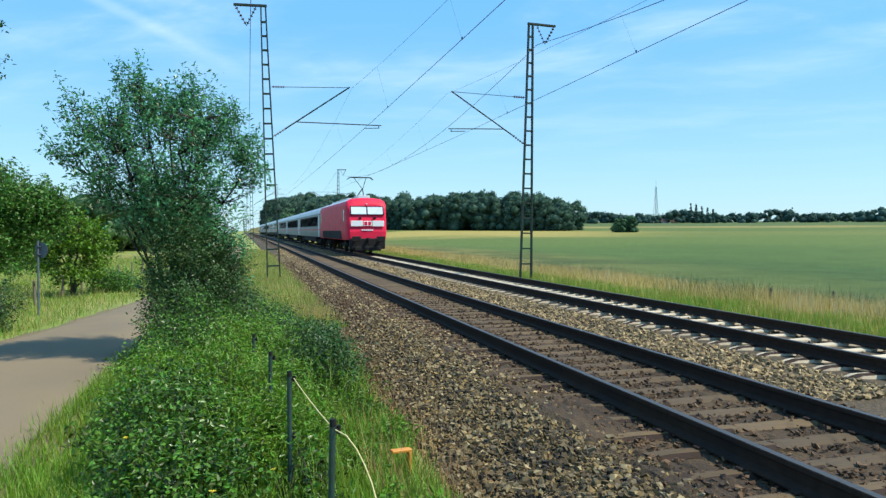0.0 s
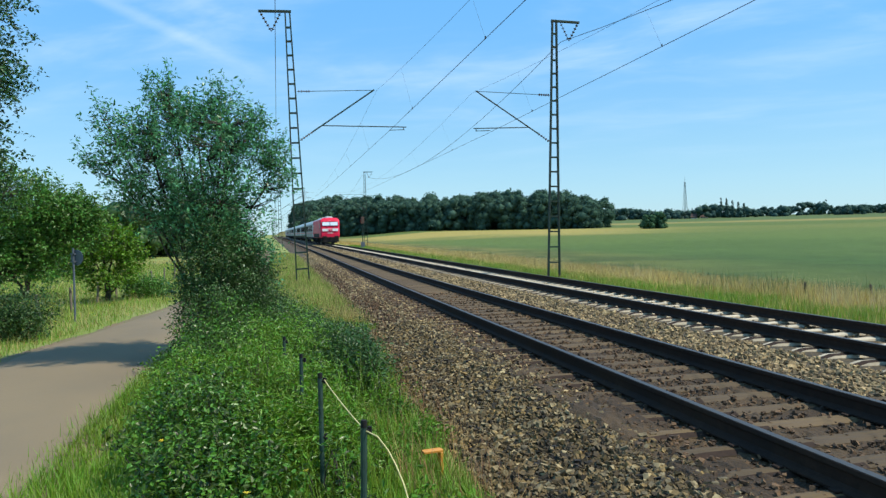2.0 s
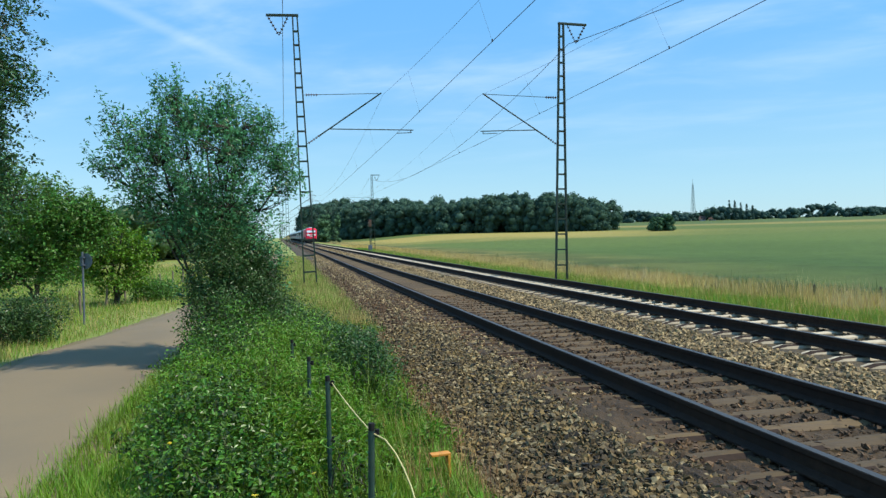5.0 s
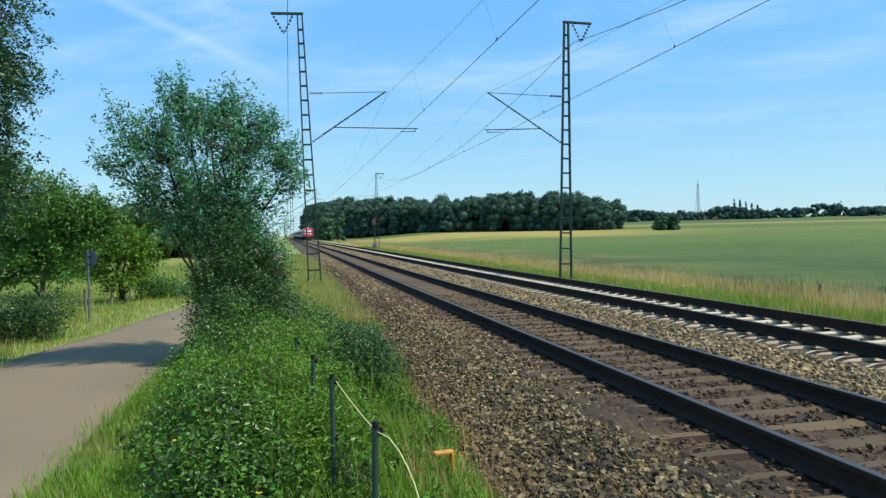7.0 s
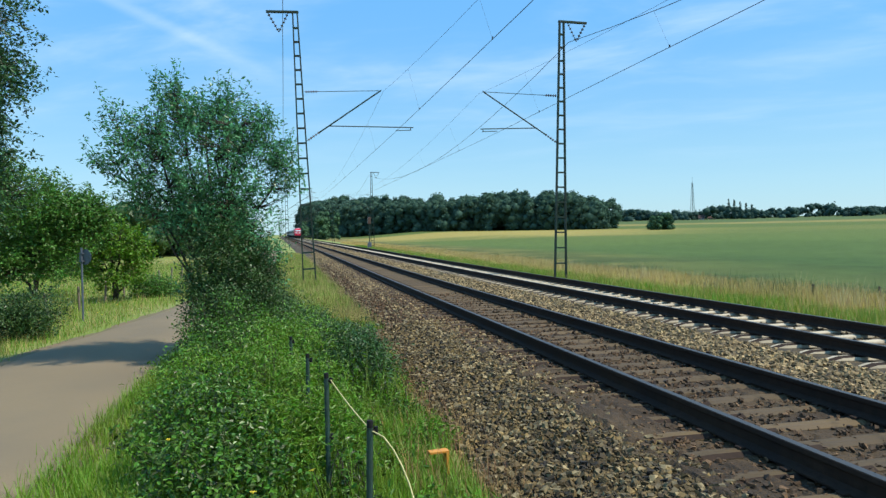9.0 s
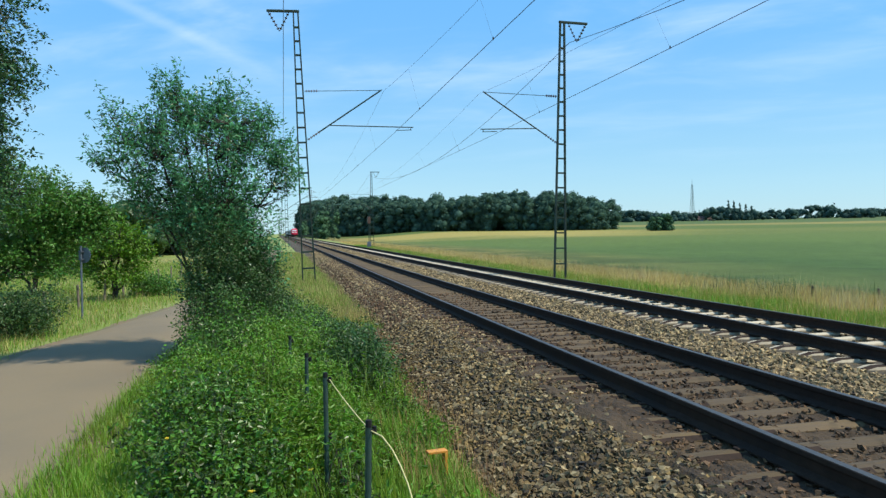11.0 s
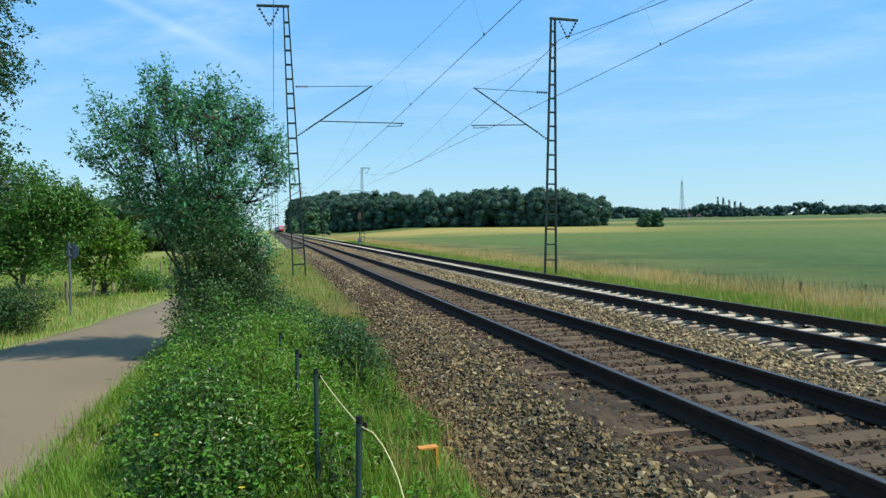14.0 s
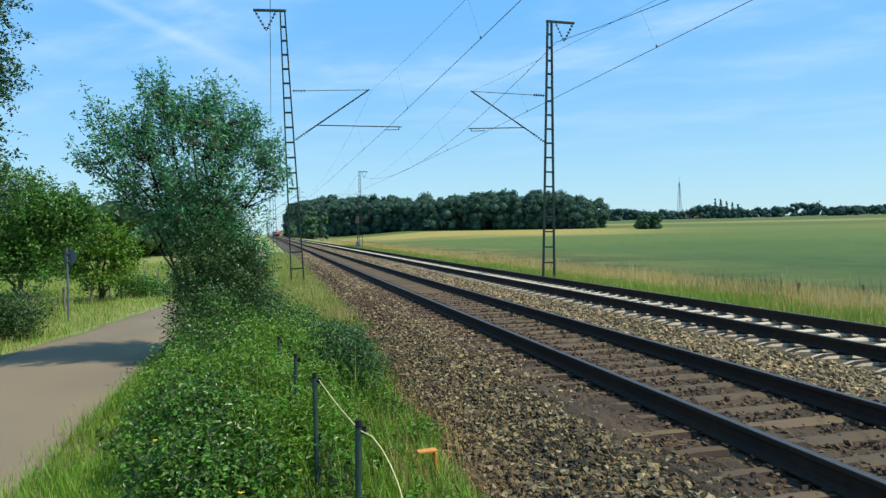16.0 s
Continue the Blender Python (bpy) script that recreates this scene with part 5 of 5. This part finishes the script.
def build_dust():
    """Brown fine gravel that fills the near track between and over its sleepers."""
    s, ys = np.linspace(2.55, 5.85, 67), np.concatenate([np.linspace(-4, 40, 441), np.linspace(40.2, 110, 350), np.linspace(111, 420, 150)])
    gs, gy = np.meshgrid(s, ys)
    rng = np.random.default_rng(8)
    z = rise(gy) - 0.203 + 0.014 * fbm(gs, gy, 5.0, 2.0) + 0.012 * fbm(gs, gy, 17.0, 4.0) + rng.normal(0, 0.006, gs.shape) + 0.030 * np.clip((3.40 - gs) / 0.2, 0, 1) * np.clip(0.55 + 0.9 * fbm(gs, gy, 2.3, 9.0) - np.clip((gy - 7) / 6, 0, 0.55), 0, 1.2) - 0.09 * np.clip((2.75 - gs) / 0.2, 0, 1) - 0.09 * np.clip((gs - 5.65) / 0.2, 0, 1)
    v = np.stack([bent(gs, gy), gy, z], -1).reshape(-1, 3)
    n = len(s)
    i = (np.arange(len(ys) - 1)[:, None] * n + np.arange(n - 1)[None]).reshape(-1)
    tagged(sheet("rusty_gravel", v, np.stack([i, i + 1, i + n + 1, i + n], 1), DUST), "rust-brown gravel and dust between the sleepers", "gravel", kind="structure")


DUST = material("rust_brown_dust", (0.008, 0.0044, 0.0015), (0.060, 0.034, 0.0115), 0.95, 38, 0, 1.0, 45, (0.110, 0.068, 0.027), 0.9, 0.55, bump_depth=0.02)

# ---- assemble ----
build_ground()
build_road()
build_shoulder()
BALLAST = build_bed()
build_dust()
build_overhead()
build_far()
build_tower()
build_pylon()
for spec in ((19.4, 900, 6, 2.0), (20.1, 910, 7, 2.0)):
    build_house(*spec)

# trees by the lane
build_tree("willow", "bushy young willow with many stems between lane and track", 3, -1.15, 12.5,
           ((-0.2, 0, 3.15, 1.3, 1.2, 0.95, 480), (-0.66, 0, 4.3, 0.24, 0.3, 0.40, 44), (-0.25, 0, 3.9, 0.45, 0.5, 0.22, 60), (0.16, 0.1, 4.2, 0.22, 0.3, 0.34, 36), (0.58, 0, 3.75, 0.45, 0.4, 0.42, 80), (1.05, 0, 3.1, 0.28, 0.4, 0.5, 55),
            (-1.5, 0, 3.85, 0.30, 0.2, 0.28, 16), (-1.0, 0, 3.6, 0.5, 0.4, 0.35, 50), (-1.55, 0, 3.25, 0.26, 0.3, 0.28, 26), (-1.1, 0, 2.6, 0.35, 0.5, 0.3, 45), (0.0, 0, 2.25, 0.9, 0.8, 0.5, 220), (0.6, -0.1, 1.75, 0.32, 0.5, 0.4, 50),
            (0.1, 0, 1.4, 0.6, 0.6, 0.6, 90)), 0.032, LEAF_TREE, 10, (0.26, 0.55), 21, (0.07, 0.036), 0.55, 2.1, 0.055)
build_tree("birch", "tall birch with hanging twigs beside the lane", 4, -6.55, 12.5,
           ((0.9, 0.2, 6.4, 1.5, 1.5, 1.3, 330), (1.45, 0, 4.7, 1.0, 0.9, 1.0, 230), (1.35, 0, 3.5, 1.0, 0.9, 0.8, 210), (2.0, 0.1, 5.2, 0.45, 0.4, 0.35, 40), (0.3, -0.2, 4.4, 1.1, 1.0, 1.3, 220), (0.9, 0.1, 2.7, 1.15, 0.9, 0.7, 180)), 0.11, LEAF_SHADY, 1,
           (0.3, 0.75), 32, (0.07, 0.048), -0.75, 4.4, 0.06, 0.9)
build_tree("hawthorn", "broad green hawthorn beside the meadow", 5, -8.5, 21.6,
           ((1.3, 0, 3.05, 1.9, 1.6, 0.95, 480), (0.1, 0, 3.9, 1.3, 1.3, 0.8, 220), (2.55, -0.2, 2.5, 0.85, 0.9, 0.8, 180), (0.4, -0.3, 1.7, 1.3, 1.0, 0.7, 190), (1.9, -0.5, 1.75, 0.9, 0.8, 0.55, 120), (3.0, 0, 2.8, 0.55, 0.6, 0.6, 110)), 0.10, LEAF_SIDE, 3,
           (0.3, 0.6), 24, (0.09, 0.066), 0.25, 2.0, 0.09)
build_tree("hazel", "light green leafy hazel behind the road sign", 6, -5.75, 26.0,
           ((0, 0, 1.9, 1.0, 0.9, 0.75, 170), (-0.6, 0, 1.4, 0.6, 0.6, 0.6, 70), (0.7, 0, 1.45, 0.55, 0.6, 0.55, 70), (0.2, -0.2, 0.8, 0.7, 0.6, 0.35, 50)), 0.05, LEAF_LIME, 5, (0.25, 0.5), 20, (0.10, 0.075), 0.35, 1.2, 0.09)
build_tree("elder", "dark green elder beside the meadow fence", 7, -9.2, 29.0,
           ((0, 0, 2.6, 1.9, 1.6, 1.2, 260), (0.8, 0, 1.5, 1.3, 1.2, 0.8, 130), (-1.0, 0, 1.5, 1.2, 1.2, 0.8, 90)), 0.07, LEAF_SIDE, 4, (0.3, 0.6), 20, (0.12, 0.085), 0.3, 1.6, 0.11)
build_shrub("small dark bush at the lane's grassy edge", 40, -5.6, 16.7, (0.85, 0.75, 1.05), LEAF_DARK, 8000, (0.06, 0.04))
build_shrub("low green bush in the meadow", 41, -4.6, 27.0, (0.9, 0.7, 0.8), LEAF_SIDE, 4000, (0.08, 0.05))

# undergrowth between lane and track
SHRUBS = [(-0.42, 5.0, 0.5, 0.7, 0.62, 0), (0.1, 5.9, 0.5, 0.6, 0.55, 1), (-0.62, 6.2, 0.55, 0.8, 0.8, 0), (-0.35, 7.5, 0.65, 0.9, 0.85, 1), (-0.85, 8.4, 0.6, 0.9, 0.95, 0),
          (0.1, 8.6, 0.75, 0.9, 0.95, 1), (-0.6, 9.8, 0.8, 1.1, 1.1, 0), (0.25, 7.0, 0.4, 0.5, 0.7, 1), (-0.9, 7.3, 0.4, 0.6, 0.8, 1), (0.0, 9.3, 0.5, 0.6, 0.9, 1), (0.75, 8.4, 0.45, 0.8, 0.85, 2), (0.8, 9.8, 0.4, 0.7, 0.7, 2), (0.3, 10.2, 0.7, 1.0, 0.75, 2), (-0.9, 11.0, 0.6, 0.9, 1.3, 2), (-1.0, 11.9, 0.62, 0.7, 2.2, 2), (-0.55, 12.2, 0.52, 0.65, 1.9, 2), (0.0, 11.8, 0.75, 1.1, 0.85, 2),
          (0.4, 12.6, 0.6, 1.0, 0.6, 2), (-0.55, 13.6, 0.75, 1.2, 1.1, 2), (0.3, 14.9, 0.6, 1.2, 0.55, 1), (-0.6, 16.2, 0.75, 1.3, 0.9, 2), (-0.1, 17.6, 0.6, 1.3, 0.5, 2)]
for i, (x, y, a, b, c, kind) in enumerate(SHRUBS):
    build_shrub(("glossy green bramble bush", "light green nettle thicket", "dark green leafy bush")[kind] + " in the verge beside the track", 60 + i, x, y, (a, b, c),
                (LEAF_BUSH, LEAF_LIME, LEAF_DARK)[kind], int((9000 - 170 * i) * max(1.0, c if c < 1.8 else 1.5 * c)), ((0.038, 0.027), (0.052, 0.017), (0.044, 0.029))[kind], spread=0.07)

# grass
build_grass("verge_grass", "lush green grass and weeds on the verge", 71, 52000, (-2.0, 1.55), (2.2, 14.0), 0.26, 0.008, BLADE, lambda x, y, r: ~on_road(x, y, -0.05) & (x < 1.35 + 0.2 * fbm(x, y, 1.5)))
build_grass("tall_stems", "tall green stems rising through the bushes", 81, 1300, (-1.0, 0.9), (4.6, 13.0), 0.8, 0.005, BLADE, lambda x, y, r: ~on_road(x, y, 0.1))
build_grass("lane_edge_grass", "grass tufts creeping over the edge of the lane", 82, 16000, (-2.6, -1.3), (3.0, 14.0), 0.2, 0.007, BLADE, lambda x, y, r: np.abs(x - np.interp(y, *zip(*ROAD_RIGHT)) - 0.1) < np.abs(r.normal(0, 0.16, len(x))))
build_grass("back_grass", "green grass on the verge behind", 83, 46000, (-2.0, 1.5), (2.5, -10.0), 0.26, 0.009, BLADE, lambda x, y, r: ~on_road(x, y, 0))
build_grass("edge_grass", "dry and green grass along the ballast", 72, 7000, (0.9, 2.0), (2.4, 40.0), 0.22, 0.007, STRAW, lambda x, y, r: x < 1.45 + 0.35 * fbm(x, y, 1.1) + 0.1 * r.normal(0, 1, len(x)), True)
build_grass("bracket_grass", "green grass tuft round the orange bracket", 91, 520, (0.95, 1.42), (4.95, 5.4), 0.17, 0.008, BLADE)
build_grass("back_verge_grass", "green grass round the mast foot", 73, 30000, (-0.5, 1.9), (14.0, 70.0), 0.34, 0.010, BLADE, None, True)
build_grass("back_verge_straw", "yellowing grass round the mast foot", 80, 26000, (-0.3, 2.0), (15.0, 70.0), 0.36, 0.008, STRAW, None, True)
build_grass("meadow_grass", "tall green meadow grass beyond the lane", 74, 64000, (-14.0, -2.4), (10.0, 60.0), 0.23, 0.008, BLADE, lambda x, y, r: ~on_road(x, y, 0.05) & (~on_road(x, y, 0.38) | (r.uniform(0, 1, len(x)) < 0.3)))
build_grass("meadow_straw", "dry yellow meadow grass beyond the lane", 75, 20000, (-14.0, -3.0), (14.0, 70.0), 0.30, 0.007, STRAW, lambda x, y, r: ~on_road(x, y, 0.4))
build_grass("far_verge_grass", "green grass strip beside the far track", 76, 110000, (10.7, 13.6), (6.0, 110.0), 0.27, 0.008, BLADE, None, True)
build_grass("field_edge_straw", "tall dry grass along the edge of the grain", 77, 105000, (12.3, 17.2), (8.0, 150.0), 0.50, 0.006, STRAW_TAN, lambda x, y, r: (fbm(x, y, 0.55, 4.0) + 0.6 * fbm(x, y, 1.9, 7.0) > r.uniform(-1.3, 0.5, len(x))), True)
build_grass("field_edge_green", "dark green weeds among the dry grass by the grain", 92, 11000, (13.4, 18.5), (8.0, 90.0), 0.55, 0.010, LEAF_DARK, lambda x, y, r: fbm(x, y, 0.35, 2.0) + 0.4 * fbm(x, y, 1.1, 6.0) > r.uniform(-0.3, 0.6, len(x)), True)
build_grass("plume_grass", "pale seed plumes standing in clumps at the field edge", 84, 18000, (12.6, 16.0), (9.0, 70.0), 0.68, 0.007, PLUME, lambda x, y, r: fbm(x, y, 0.8, 9.0) + 0.5 * fbm(x, y, 2.6, 3.0) > 0.35 + r.uniform(0, 0.3, len(x)), True)
build_grass("mixed_verge_straw", "dry stalks scattered through the green strip", 78, 16000, (10.8, 13.0), (6.0, 90.0), 0.36, 0.006, STRAW_TAN, None, True)

# low broad-leaved weeds along the cord and scattered in the gravel's edge
rng_weed = np.random.default_rng(90)
for i in range(46):
    y = 3.0 + 8.0 * i / 46 + rng_weed.uniform(-0.2, 0.2)
    x = rng_weed.uniform(0.35, 1.25)
    if x > 0.8 and 4.4 < y < 5.6:
        continue
    build_shrub("low light green weed clump in the verge grass", 100 + i, float(x), float(y), (0.22, 0.22, float(rng_weed.uniform(0.22, 0.5))), LEAF_LIME if i % 3 else LEAF_BUSH, 420, (0.05, 0.022), "weed_clump", 0.05, 10)
for i in range(9):
    build_shrub("small green weed growing in the ballast", 160 + i, float(rng_weed.uniform(1.3, 2.2)), float(rng_weed.uniform(5, 12)), (0.13, 0.13, 0.2), LEAF_LIME, 130, (0.04, 0.018), "ballast_weed", 0.035, 8)
build_grass("brown_stalks", "brown seed stalks along the ballast", 79, 2200, (0.8, 1.75), (2.6, 20.0), 0.42, 0.005, STALK, None, True)

for i in range(16):
    build_flower(float(rng_weed.uniform(-1.1, 0.9)), float(rng_weed.uniform(3.6, 8.5)), float(rng_weed.uniform(0.3, 0.55)), i)
for i in range(8):
    build_flower(float(rng_weed.uniform(-5.0, -4.3)), float(rng_weed.uniform(16.5, 20.5)), float(rng_weed.uniform(0.25, 0.4)), 30 + i)

build_fence()
build_bracket()
build_sign()
build_meadow_posts()
build_signal()

# tracks and loose stones last
build_track("near_track", NEAR_TRACK, False, 0.503, 0.27, "rusty steel rails on weathered wooden sleepers")
build_track("far_track", FAR_TRACK, True, 0.535, 0.485, "rusty steel rails on pale concrete sleepers")
build_stones(BALLAST)

motions()
